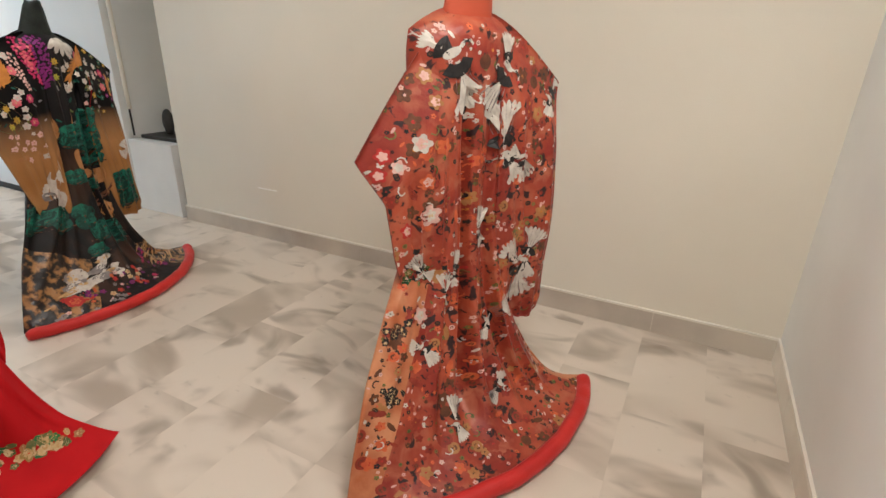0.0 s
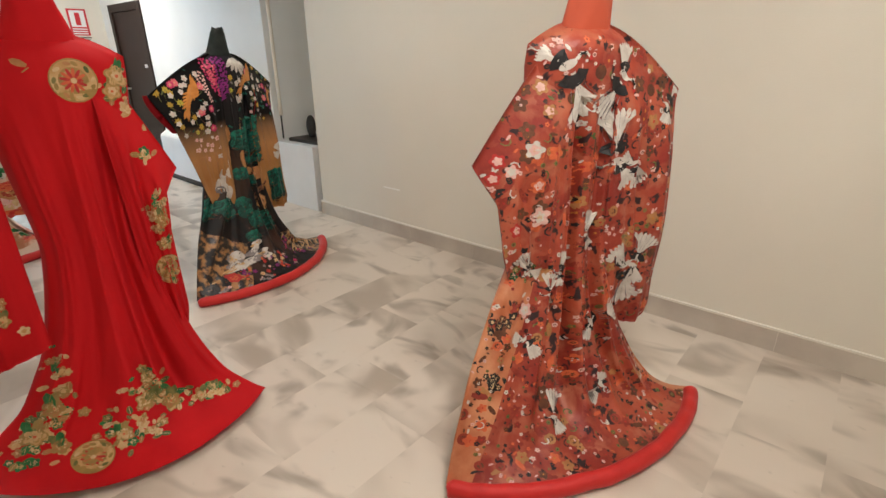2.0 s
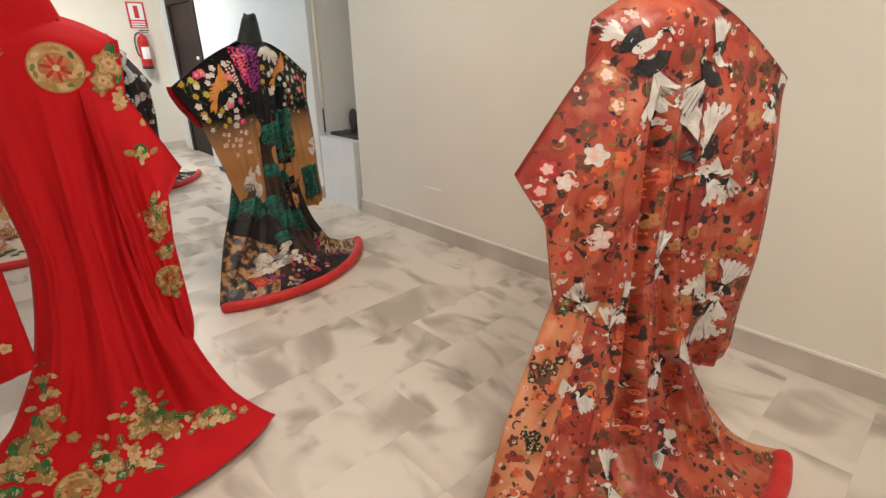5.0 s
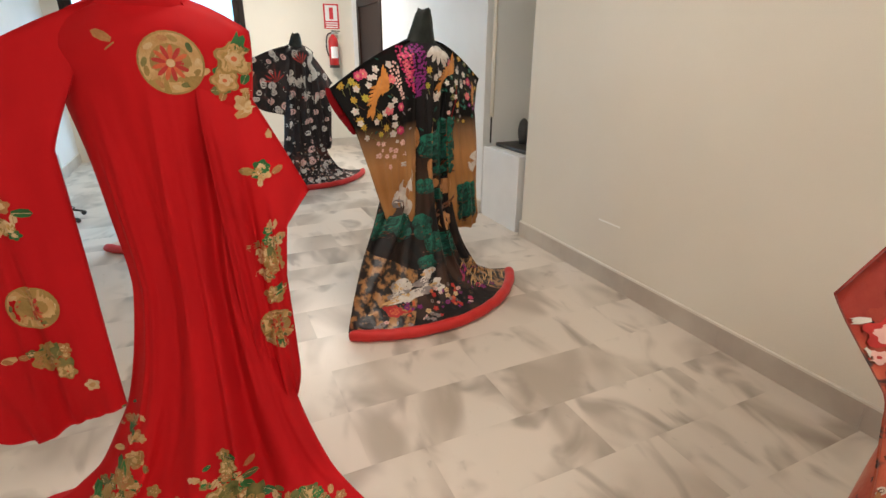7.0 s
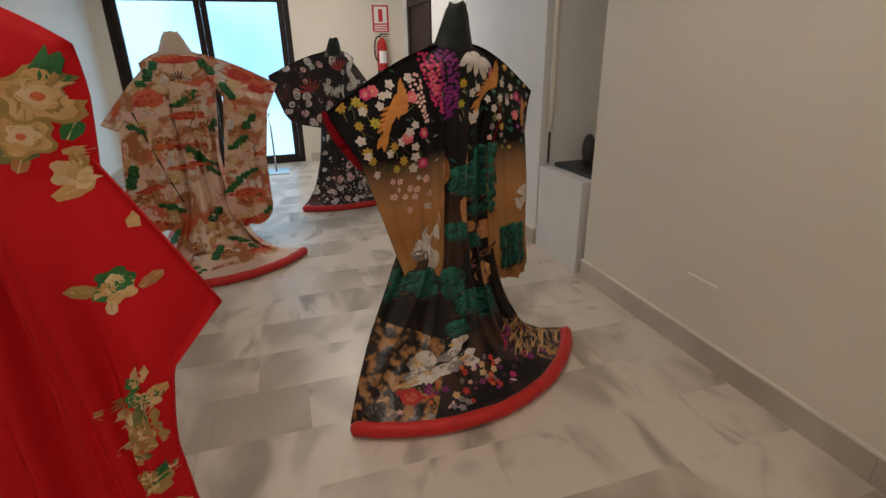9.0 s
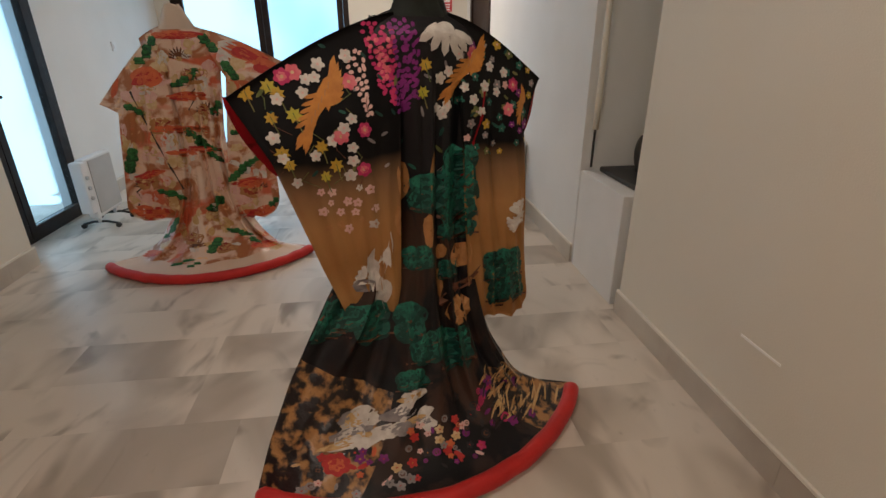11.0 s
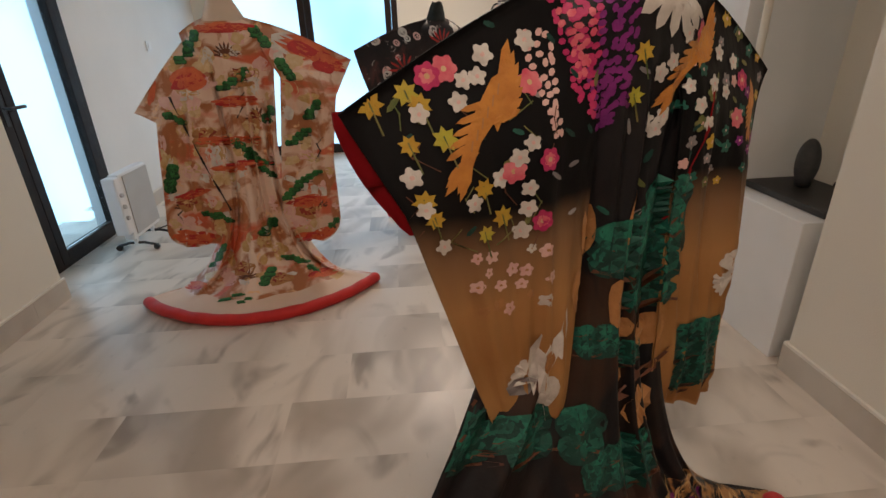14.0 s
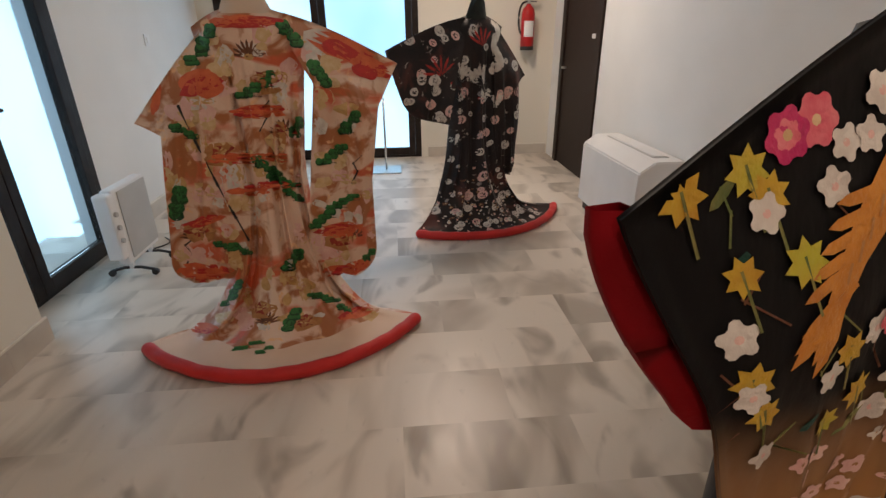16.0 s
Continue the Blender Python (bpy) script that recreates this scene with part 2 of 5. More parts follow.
for nm, c, c2, ro in (("t_white", (0.68, 0.64, 0.58), (0.52, 0.47, 0.42), 0.5), ("t_black", (0.014, 0.013, 0.014), (0.03, 0.026, 0.026), 0.5),
                      ("t_red", (0.52, 0.035, 0.03), (0.42, 0.03, 0.025), 0.5), ("t_pink", (0.62, 0.075, 0.12), (0.70, 0.20, 0.22), 0.5),
                      ("t_pale_pink", (0.72, 0.48, 0.42), (0.66, 0.38, 0.34), 0.5), ("t_yellow", (0.52, 0.35, 0.04), (0.45, 0.24, 0.025), 0.5),
                      ("t_lime", (0.42, 0.38, 0.04), (0.50, 0.34, 0.05), 0.5), ("t_amber", (0.58, 0.235, 0.045), (0.44, 0.16, 0.03), 0.38),
                      ("t_purple", (0.15, 0.012, 0.13), (0.24, 0.02, 0.18), 0.5), ("t_magenta", (0.42, 0.015, 0.10), (0.55, 0.04, 0.13), 0.5),
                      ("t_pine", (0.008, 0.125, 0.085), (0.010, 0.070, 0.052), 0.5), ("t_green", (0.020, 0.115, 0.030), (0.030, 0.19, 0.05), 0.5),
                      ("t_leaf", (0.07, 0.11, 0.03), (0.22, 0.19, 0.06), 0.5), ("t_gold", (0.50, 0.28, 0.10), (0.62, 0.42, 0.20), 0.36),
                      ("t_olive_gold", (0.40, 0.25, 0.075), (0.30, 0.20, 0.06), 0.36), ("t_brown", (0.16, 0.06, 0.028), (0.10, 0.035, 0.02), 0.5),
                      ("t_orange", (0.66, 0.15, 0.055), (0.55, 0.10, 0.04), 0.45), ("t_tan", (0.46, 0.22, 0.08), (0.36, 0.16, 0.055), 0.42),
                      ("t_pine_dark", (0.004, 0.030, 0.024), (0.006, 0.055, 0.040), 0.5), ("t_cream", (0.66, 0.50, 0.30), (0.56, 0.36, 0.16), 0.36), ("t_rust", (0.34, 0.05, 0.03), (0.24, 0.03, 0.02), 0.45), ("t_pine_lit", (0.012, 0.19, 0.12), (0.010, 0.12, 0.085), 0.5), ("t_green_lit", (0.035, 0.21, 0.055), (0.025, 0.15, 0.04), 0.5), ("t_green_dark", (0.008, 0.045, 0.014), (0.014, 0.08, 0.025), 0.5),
                      ("t_grey", (0.20, 0.18, 0.18), (0.30, 0.27, 0.26), 0.5)):
    M[nm] = mat("thread_" + nm[2:], c, ro, second=c2, scale=26, bump=0.3, bscale=120, spec=0.3)


# ---- building helpers ----
def mesh_of(name, verts, faces, mats, idx=None, smooth=False):
    me = bpy.data.meshes.new(name)
    me.from_pydata([tuple(v) for v in verts], [], faces)
    for k in mats:
        me.materials.append(M[k])
    if idx is not None:
        me.polygons.foreach_set("material_index", idx)
    if smooth:
        me.polygons.foreach_set("use_smooth", [True] * len(me.polygons))
    me.update()
    return me


def part(name, bm, material, parent=None, label="", smooth=False):
    me = bpy.data.meshes.new(name)
    bm.to_mesh(me)
    bm.free()
    me.materials.append(M[material])
    if smooth:
        me.polygons.foreach_set("use_smooth", [True] * len(me.polygons))
    ob = new(name, me)
    ob.parent = parent
    return tagged(ob, label)


def box(x0, x1, y0, y1, z0, z1, bevel=0.0, bm=None, seg=2):
    bm = bm or bmesh.new()
    r = bmesh.ops.create_cube(bm, size=1.0, matrix=Matrix.LocRotScale(((x0 + x1) / 2, (y0 + y1) / 2, (z0 + z1) / 2), None, (abs(x1 - x0), abs(y1 - y0), abs(z1 - z0))))
    if bevel:
        vs = set(r["verts"])
        bmesh.ops.bevel(bm, geom=[e for e in bm.edges if e.verts[0] in vs], offset=bevel, segments=seg, affect='EDGES', profile=0.5)
    return bm


def cyl(r0, r1, h, m=None, seg=24, bm=None):
    bm = bm or bmesh.new()
    bmesh.ops.create_cone(bm, cap_ends=True, segments=seg, radius1=r0, radius2=r1, depth=h, matrix=(m or Matrix()))
    return bm


def sweep(points, radius, seg=10, taper=0.0):
    """A tube along points, with rounded ends."""
    bm = bmesh.new()
    rings = []
    n = len(points)
    for i, p in enumerate(points):
        p = Vector(p)
        d = (Vector(points[min(i + 1, n - 1)]) - Vector(points[max(i - 1, 0)])).normalized()
        side = d.cross(Vector((0, 0, 1)))
        side = side.normalized() if side.length > 1e-3 else Vector((1, 0, 0))
        up = side.cross(d)
        e = min(i, n - 1 - i)
        k = 1.0 if not taper else min(1.0, 0.25 + e * taper)
        rings.append([bm.verts.new(p + radius * k * (side * math.cos(a) + up * math.sin(a))) for a in (2 * math.pi * j / seg for j in range(seg))])
    for a, b in zip(rings, rings[1:]):
        for j in range(seg):
            bm.faces.new((a[j], a[(j + 1) % seg], b[(j + 1) % seg], b[j]))
    bm.faces.new(rings[0][::-1])
    bm.faces.new(rings[-1])
    bmesh.ops.recalc_face_normals(bm, faces=bm.faces)
    return bm


def thing(name, m, label, category, group=""):
    ob = new(name)
    ob.matrix_world = m
    return tagged(ob, label, category, group)


def structure(name, bm, material, label, category=""):
    return tagged(part(name, bm, material), label, category or name.split("_")[0], kind="structure")


# ---- the hall ----
EAST, NORTH, SOUTH, WEST = 0.70, 2.95, -0.66, -8.60
structure("wall_north", box(-3.74, EAST + 0.2, NORTH, NORTH + 0.25, 0, CEILING), "wall", "cream painted plaster wall with a tile baseboard", "wall")
structure("wall_east", box(EAST, EAST + 0.2, SOUTH - 0.2, NORTH, 0, CEILING), "white_wall", "white painted plaster wall closing the room", "wall")
structure("wall_south", box(-4.87, EAST, SOUTH - 0.22, SOUTH, 0, CEILING), "wall", "cream painted plaster wall beside the glass door", "wall")
structure("wall_alcove_back", box(-4.60, -3.54, 3.45, 3.6, 0, CEILING), "wall", "beige back wall of the shallow alcove", "wall")
structure("wall_alcove_side", box(-3.74, -3.54, NORTH + 0.25, 3.45, 0, CEILING), "wall", "beige side wall of the alcove", "wall")
structure("wall_north_far", box(-7.18, -4.42, NORTH - 0.01, 3.45, 0, CEILING), "white_wall", "white plaster wall behind the fan coil", "wall")
bm = box(-8.8, -8.28, NORTH - 0.01, 3.2, 0, CEILING)
box(-8.28, -7.18, NORTH - 0.01, 3.2, 2.12, CEILING, bm=bm)
structure("wall_north_corner", bm, "white_wall", "white plaster wall round the dark wooden door", "wall")
DW0, DW1 = -0.75, 1.40
bm = box(WEST - 0.2, WEST, DW1, NORTH - 0.01, 0, CEILING)
box(WEST - 0.2, WEST, -1.2, DW0, 0, CEILING, bm=bm)
box(WEST - 0.2, WEST, DW0, DW1, 2.25, CEILING, bm=bm)
structure("wall_west", bm, "wall", "cream plaster wall with a glazed double door", "wall")
SF = -0.93
bm = box(WEST, -6.10, SF - 0.2, SF, 0, CEILING)
box(-6.10, -4.45, SF - 0.2, SF, 2.25, CEILING, bm=bm)
box(-4.45, -4.0, SF - 0.2, SOUTH - 0.225, 0, CEILING, bm=bm)
structure("wall_south_far", bm, "white_wall", "white plaster wall with a glazed side door", "wall")
structure("ceiling", box(WEST - 0.2, EAST + 0.2, -1.3, 3.6, CEILING, CEILING + 0.15), "ceiling", "plain white plaster ceiling", "ceiling")
backdrop = structure("backdrop", box(WEST - 1.5, WEST - 1.48, -3, 4, -1, 4), "glow", "bright hazy daylight outside the far doors", "backdrop")
backdrop2 = structure("backdrop_side", box(-8, -3, -2.3, -2.28, -1, 4), "glow", "bright hazy daylight outside the side door", "backdrop")


def skirt(name, x0, x1, y0, y1, seams, axis, face="skirting"):
    """A run of tile baseboard with a pale strip on top, cut into pieces at the seams."""
    ob = structure(name, box(x0, x1, y0, y1, 0.118, 0.132, 0.003), "base_trim", "pale strip on a grey marble-look tile baseboard", "baseboard")
    a0, a1 = (x0, x1) if axis == "x" else (y0, y1)
    cuts = [a0] + [c for c in seams if a0 < c < a1] + [a1]
    for c0, c1 in zip(cuts, cuts[1:]):
        bm = box(c0 + 0.001, c1 - 0.001, y0, y1 + 0.0, 0.0, 0.118) if axis == "x" else box(x0, x1, c0 + 0.001, c1 - 0.001, 0.0, 0.118)
        part("tile", bm, face, ob)
    return ob


skirt("baseboard", -3.755, EAST, NORTH - 0.014, NORTH, [-3.2 + 0.66 * i for i in range(8)], "x")
skirt("baseboard", -3.755, -3.74, NORTH, 3.3, [], "y")
skirt("baseboard", EAST - 0.014, EAST, SOUTH, NORTH - 0.015, [-0.2 + 0.66 * i for i in range(6)], "y", "base_trim")
skirt("baseboard", -4.885, EAST - 0.015, SOUTH, SOUTH + 0.014, [-4.6 + 0.66 * i for i in range(9)], "x")
skirt("baseboard", -7.17, -4.42, NORTH - 0.024, NORTH - 0.01, [-6.6 + 0.66 * i for i in range(5)], "x")
skirt("baseboard", WEST, WEST + 0.014, DW1 + 0.08, NORTH - 0.025, [2.2], "y")
skirt("baseboard", WEST, -6.16, SF, SF + 0.014, [-8 + 0.66 * i for i in range(5)], "x")


def glass_door(name, label, width, m, handle_side=1):
    """A glazed double door of dark metal in a frame; local x along the opening, -y into the room."""
    h, fw = 2.25, 0.07
    ob = tagged(new(name), label, "door", kind="structure")
    ob.matrix_world = m
    for x0, x1, z0, z1 in ((0, fw, 0, h), (width - fw, width, 0, h), (fw, width - fw, h - fw, h), (fw, width - fw, 0, 0.03)):
        part("frame", box(x0, x1, -0.04, 0.05, z0, z1, 0.004), "frame", ob)
    half = (width - 2 * fw) / 2
    for i in range(2):
        a = fw + i * half
        leaf = part("leaf", box(a + 0.003, a + 0.075, -0.055, 0.005, 0.035, h - fw - 0.004, 0.004), "frame", ob)
        part("stile", box(a + half - 0.075, a + half - 0.003, -0.055, 0.005, 0.035, h - fw - 0.004, 0.004), "frame", leaf)
        part("bottom_rail", box(a + 0.075, a + half - 0.075, -0.055, 0.005, 0.035, 0.115, 0.004), "frame", leaf)
        part("top_rail", box(a + 0.075, a + half - 0.075, -0.055, 0.005, h - 0.15, h - fw - 0.004, 0.004), "frame", leaf)
        g = part("pane", box(a + 0.076, a + half - 0.076, -0.03, -0.022, 0.116, h - 0.151), "glass", leaf)
        g.visible_shadow = False
        if i == handle_side:
            hx = a + (0.04 if i else half - 0.04)
            bm = box(hx - 0.015, hx + 0.015, -0.062, -0.055, 0.95, 1.15, 0.003)
            cyl(0.009, 0.009, 0.05, pose(hx, -0.085, 1.05, 90), 12, bm)
            box(hx - 0.008, hx + 0.12, -0.115, -0.095, 1.04, 1.06, 0.006, bm)
            part("handle", bm, "black", leaf, "black lever handle")
    return ob


glass_door("door_1", "dark brown glazed double door full of daylight", DW1 - DW0, pose(WEST - 0.05, DW0, 0, 0, 0, 90), 1)
glass_door("door_2", "dark brown glazed double side door with a lever handle", 1.62, pose(-4.47, SF - 0.03, 0, 0, 0, 180), 0)


def wooden_door():
    ob = tagged(new("door_3"), "closed dark wenge wooden door in a dark frame", "door", kind="structure")
    y = NORTH - 0.03
    part("jamb", box(-8.28, -8.18, y, y + 0.15, 0, 2.12, 0.004), "dark_wood", ob)
    part("jamb", box(-7.28, -7.18, y, y + 0.15, 0, 2.12, 0.004), "dark_wood", ob)
    part("lintel", box(-8.18, -7.28, y, y + 0.15, 2.02, 2.12, 0.004), "dark_wood", ob)
    leaf = part("leaf", box(-8.177, -7.283, y + 0.02, y + 0.065, 0.005, 2.017, 0.003), "dark_wood", ob)
    part("lock_plate", box(-7.42, -7.34, y + 0.012, y + 0.019, 1.32, 1.36, 0.002), "white_metal", leaf, "small white plate")
    bm = cyl(0.012, 0.012, 0.05, pose(-8.10, y - 0.005, 1.03, 90), 12)
    box(-8.11, -7.99, y - 0.035, y - 0.02, 1.02, 1.04, 0.005, bm)
    part("handle", bm, "steel", leaf, "steel lever handle")


wooden_door()


# ---- fixtures ----
def fan_coil(x0, x1, y0, y1, h):
    ob = thing("fan_coil_unit", pose((x0 + x1) / 2, (y0 + y1) / 2, 0), "white enamelled floor-standing fan coil on a dark plinth", "heater")
    w, d = (x1 - x0) / 2, (y1 - y0) / 2
    part("plinth", box(-w + 0.02, w - 0.02, -d + 0.04, d, 0, 0.08), "black", ob, "dark recessed plinth")
    bm = bmesh.new()
    prof = [(-d, 0.08), (d, 0.08), (d, h), (-d + 0.10, h), (-d, h - 0.07)]
    a = [bm.verts.new((-w, y, z)) for y, z in prof]
    b = [bm.verts.new((w, y, z)) for y, z in prof]
    n = len(prof)
    for i in range(n):
        bm.faces.new((a[i], a[(i + 1) % n], b[(i + 1) % n], b[i]))
    bm.faces.new(a[::-1])
    bm.faces.new(b)
    bmesh.ops.recalc_face_normals(bm, faces=bm.faces)
    bmesh.ops.bevel(bm, geom=bm.edges[:], offset=0.008, segments=2, affect='EDGES')
    part("casing", bm, "white_metal", ob)
    g = part("grille", box(-w + 0.12, w - 0.12, -d + 0.14, d - 0.05, h, h + 0.004), "grey_plastic", ob, "grey air outlet grille")
    for i in range(7):
        yy = -d + 0.155 + i * (2 * d - 0.22) / 7
        part("slat", box(-w + 0.13, w - 0.13, yy, yy + 0.012, h + 0.004, h + 0.010), "white_metal", g)


fan_coil(-6.55, -5.55, 2.62, NORTH - 0.03, 0.62)

plinth = thing("display_plinth", pose(-4.11, 3.16, 0), "white painted plinth box with a dark top set in the alcove", "plinth")
part("body", box(-0.29, 0.29, -0.22, 0.22, 0.0, 0.64, 0.004), "white_metal", plinth)
part("top_tray", box(-0.25, 0.27, -0.12, 0.20, 0.641, 0.672, 0.006), "black", plinth, "black tray on top")

# Rounded dark grey form, unidentified; its speaker category is only assumed.
bm = bmesh.new()
bmesh.ops.create_uvsphere(bm, u_segments=20, v_segments=14, radius=0.5)
for v in bm.verts:
    v.co = (v.co.x * 0.11, v.co.y * 0.09, (v.co.z + 0.5) * 0.22 if v.co.z > -0.35 else 0.02)
    if v.co.z <= 0.021:
        v.co.z = 0.0
sp = tagged(part("dark_rounded_form", bm, "dark_grey_rough", smooth=True), "small rounded dark grey form on the black tray, unidentified", "speaker")
sp.matrix_world = pose(-4.20, 3.22, 0.672)
cb = tagged(part("cable", sweep([(0.10 * math.cos(a) * (1 - 0.2 * a), 0.03 * a, 0.07 * math.sin(a)) for a in [i * math.pi / 10 for i in range(11)]], 0.004, 6), "black", smooth=True), "thin black looped cable on the tray", "cable")
cb.matrix_world = pose(-3.98, 3.14, 0.676)
pipe = thing("conduit_pipe", pose(-4.35, NORTH + 0.03, 0), "cream painted vertical conduit pipe with a black plug at the corner", "pipe")
part("tube", sweep([(0, 0, 0.90 + 0.185 * i) for i in range(11)], 0.018, 10), "wall", pipe, smooth=True)
part("cable", sweep([(0, -0.002, 0.672 + 0.023 * i) for i in range(11)], 0.008, 8), "black", pipe, "black cable end", smooth=True)

sc = tagged(part("wall_scratch", box(-2.85, -2.66, NORTH - 0.004, NORTH - 0.0005, 0.406, 0.415), "scratch"), "thin pale scratch in the cream wall paint", "scratch", kind="structure")


def extinguisher():
    ob = thing("fire_extinguisher", pose(WEST + 0.10, 2.60, 1.20), "red powder fire extinguisher hung on the cream wall", "extinguisher")
    prof = [(0.0, 0.0), (0.06, 0.0), (0.072, 0.02), (0.072, 0.36), (0.06, 0.41), (0.03, 0.44), (0.022, 0.46), (0.0, 0.46)]
    bm = bmesh.new()
    rings = []
    for r, z in prof:
        rings.append([bm.verts.new((max(r, 0.001) * math.cos(2 * math.pi * j / 24), max(r, 0.001) * math.sin(2 * math.pi * j / 24), z)) for j in range(24)])
    for a, b in zip(rings, rings[1:]):
        for j in range(24):
            bm.faces.new((a[j], a[(j + 1) % 24], b[(j + 1) % 24], b[j]))
    part("cylinder", bm, "red_paint", ob, smooth=True)
    part("foot_ring", cyl(0.074, 0.074, 0.04, pose(0, 0, 0.012)), "black", ob, "black foot ring")
    lab = bmesh.new()
    vs = []
    for z in (0.13, 0.29):
        vs.append([lab.verts.new((0.0735 * math.cos(a), 0.0735 * math.sin(a), z)) for a in [-0.8 + 1.6 * j / 10 for j in range(11)]])
    for j in range(10):
        lab.faces.new((vs[0][j], vs[0][j + 1], vs[1][j + 1], vs[1][j]))
    lb = part("label", lab, "sign_white", ob, "white instruction label")
    bm = box(-0.012, 0.012, -0.015, 0.015, 0.45, 0.50, 0.003)
    part("valve", bm, "steel", ob)
    part("lever", box(-0.010, 0.010, -0.02, 0.11, 0.50, 0.515, 0.004), "black", ob)
    part("lever", box(-0.010, 0.010, -0.02, 0.09, 0.475, 0.487, 0.004), "black", ob)
    part("hose", sweep([(0.0, -0.02 - 0.085 * math.sin(math.pi * i / 24), 0.48 + 0.05 * math.sin(2 * math.pi * i / 24) - 0.34 * (i / 24)) for i in range(25)], 0.011, 8), "black", ob, "black rubber hose", smooth=True)
    part("bracket", box(-0.10, -0.07, -0.02, 0.02, 0.30, 0.42, 0.003), "steel", ob)


extinguisher()
sg = thing("fire_sign", pose(WEST + 0.003, 2.62, 1.84), "red and white fire extinguisher wall sign", "sign")
part("plate", box(0, 0.004, -0.115, 0.115, -0.10, 0.24, 0.001), "sign_red", sg)
part("symbol", box(0.0045, 0.006, -0.09, 0.09, 0.01, 0.22), "sign_white", sg, "white pictogram field")
part("symbol", box(0.0065, 0.008, -0.03, 0.03, 0.03, 0.19), "sign_red", sg, "red pictogram bar")
for i in range(3):
    part("text_bar", box(0.0045, 0.006, -0.09, 0.09, -0.085 + 0.03 * i, -0.07 + 0.03 * i), "sign_white", sg, "white text line")
ik = thing("light_switch", pose(-7.3, SF, 1.35), "small white light switch on the pale wall", "switch")
part("plate", box(-0.045, 0.045, 0, 0.012, -0.045, 0.045, 0.003), "white_metal", ik)
part("rocker", box(-0.025, 0.025, 0.012, 0.018, -0.025, 0.025, 0.003), "white_metal", ik)
so = thing("wall_socket", pose(-4.25, SOUTH, 0.42), "small white wall socket low on the cream wall", "socket")
part("plate", box(-0.04, 0.04, 0, 0.010, -0.04, 0.04, 0.003), "white_metal", so)
part("recess", cyl(0.018, 0.018, 0.004, pose(0, 0.011, 0, 90)), "grey_plastic", so)


def heater():
    ob = thing("panel_heater", pose(-5.72, -0.58, 0, 0, 0, 180), "white electric panel heater standing on black castors", "heater")
    part("panel", box(-0.20, 0.20, -0.035, 0.035, 0.10, 0.57, 0.012), "white_metal", ob)
    part("front_plate", box(-0.155, 0.19, -0.042, -0.036, 0.13, 0.55, 0.003), "grey_plastic", ob, "pale grey heating plate")
    c = part("control_box", box(-0.27, -0.201, -0.045, 0.045, 0.16, 0.56, 0.012), "white_metal", ob)
    for z in (0.44, 0.36, 0.28):
        part("knob", cyl(0.016, 0.014, 0.018, pose(-0.24, -0.052, z, 90), 16), "grey_plastic", c, "round control knob")
    for x in (-0.13, 0.13):
        f = part("foot", sweep([(x, -0.13, 0.035), (x, -0.05, 0.055), (x, 0.05, 0.055), (x, 0.13, 0.035)], 0.010, 8), "black", ob, "black castor foot")
        part("upright", box(x - 0.012, x + 0.012, -0.012, 0.012, 0.05, 0.11), "white_metal", ob)
        for y in (-0.13, 0.13):
            part("castor", cyl(0.02, 0.02, 0.022, pose(x, y, 0.02, 0, 90, 0), 14), "black", f)
    part("power_cable", sweep([(0.1 + 0.03 * i, 0.05 + 0.06 * math.sin(i * 0.5), max(0.008, 0.14 - 0.03 * i)) for i in range(14)], 0.005, 6), "black", ob, "black power cable", smooth=True)


heater()
st = thing("display_stand", pose(-8.0, 0.98, 0), "polished metal stand with a square base plate", "stand")
part("base_plate", box(-0.16, 0.16, -0.16, 0.16, 0, 0.012, 0.003), "steel", st)
part("pole", cyl(0.011, 0.011, 0.75, pose(0, 0, 0.387), 14), "steel", st, smooth=True)


# ---- robes on stands ----
from mathutils.bvhtree import BVHTree


def ease(a):
    a = max(0.0, min(1.0, a))
    return a * a * (3 - 2 * a)


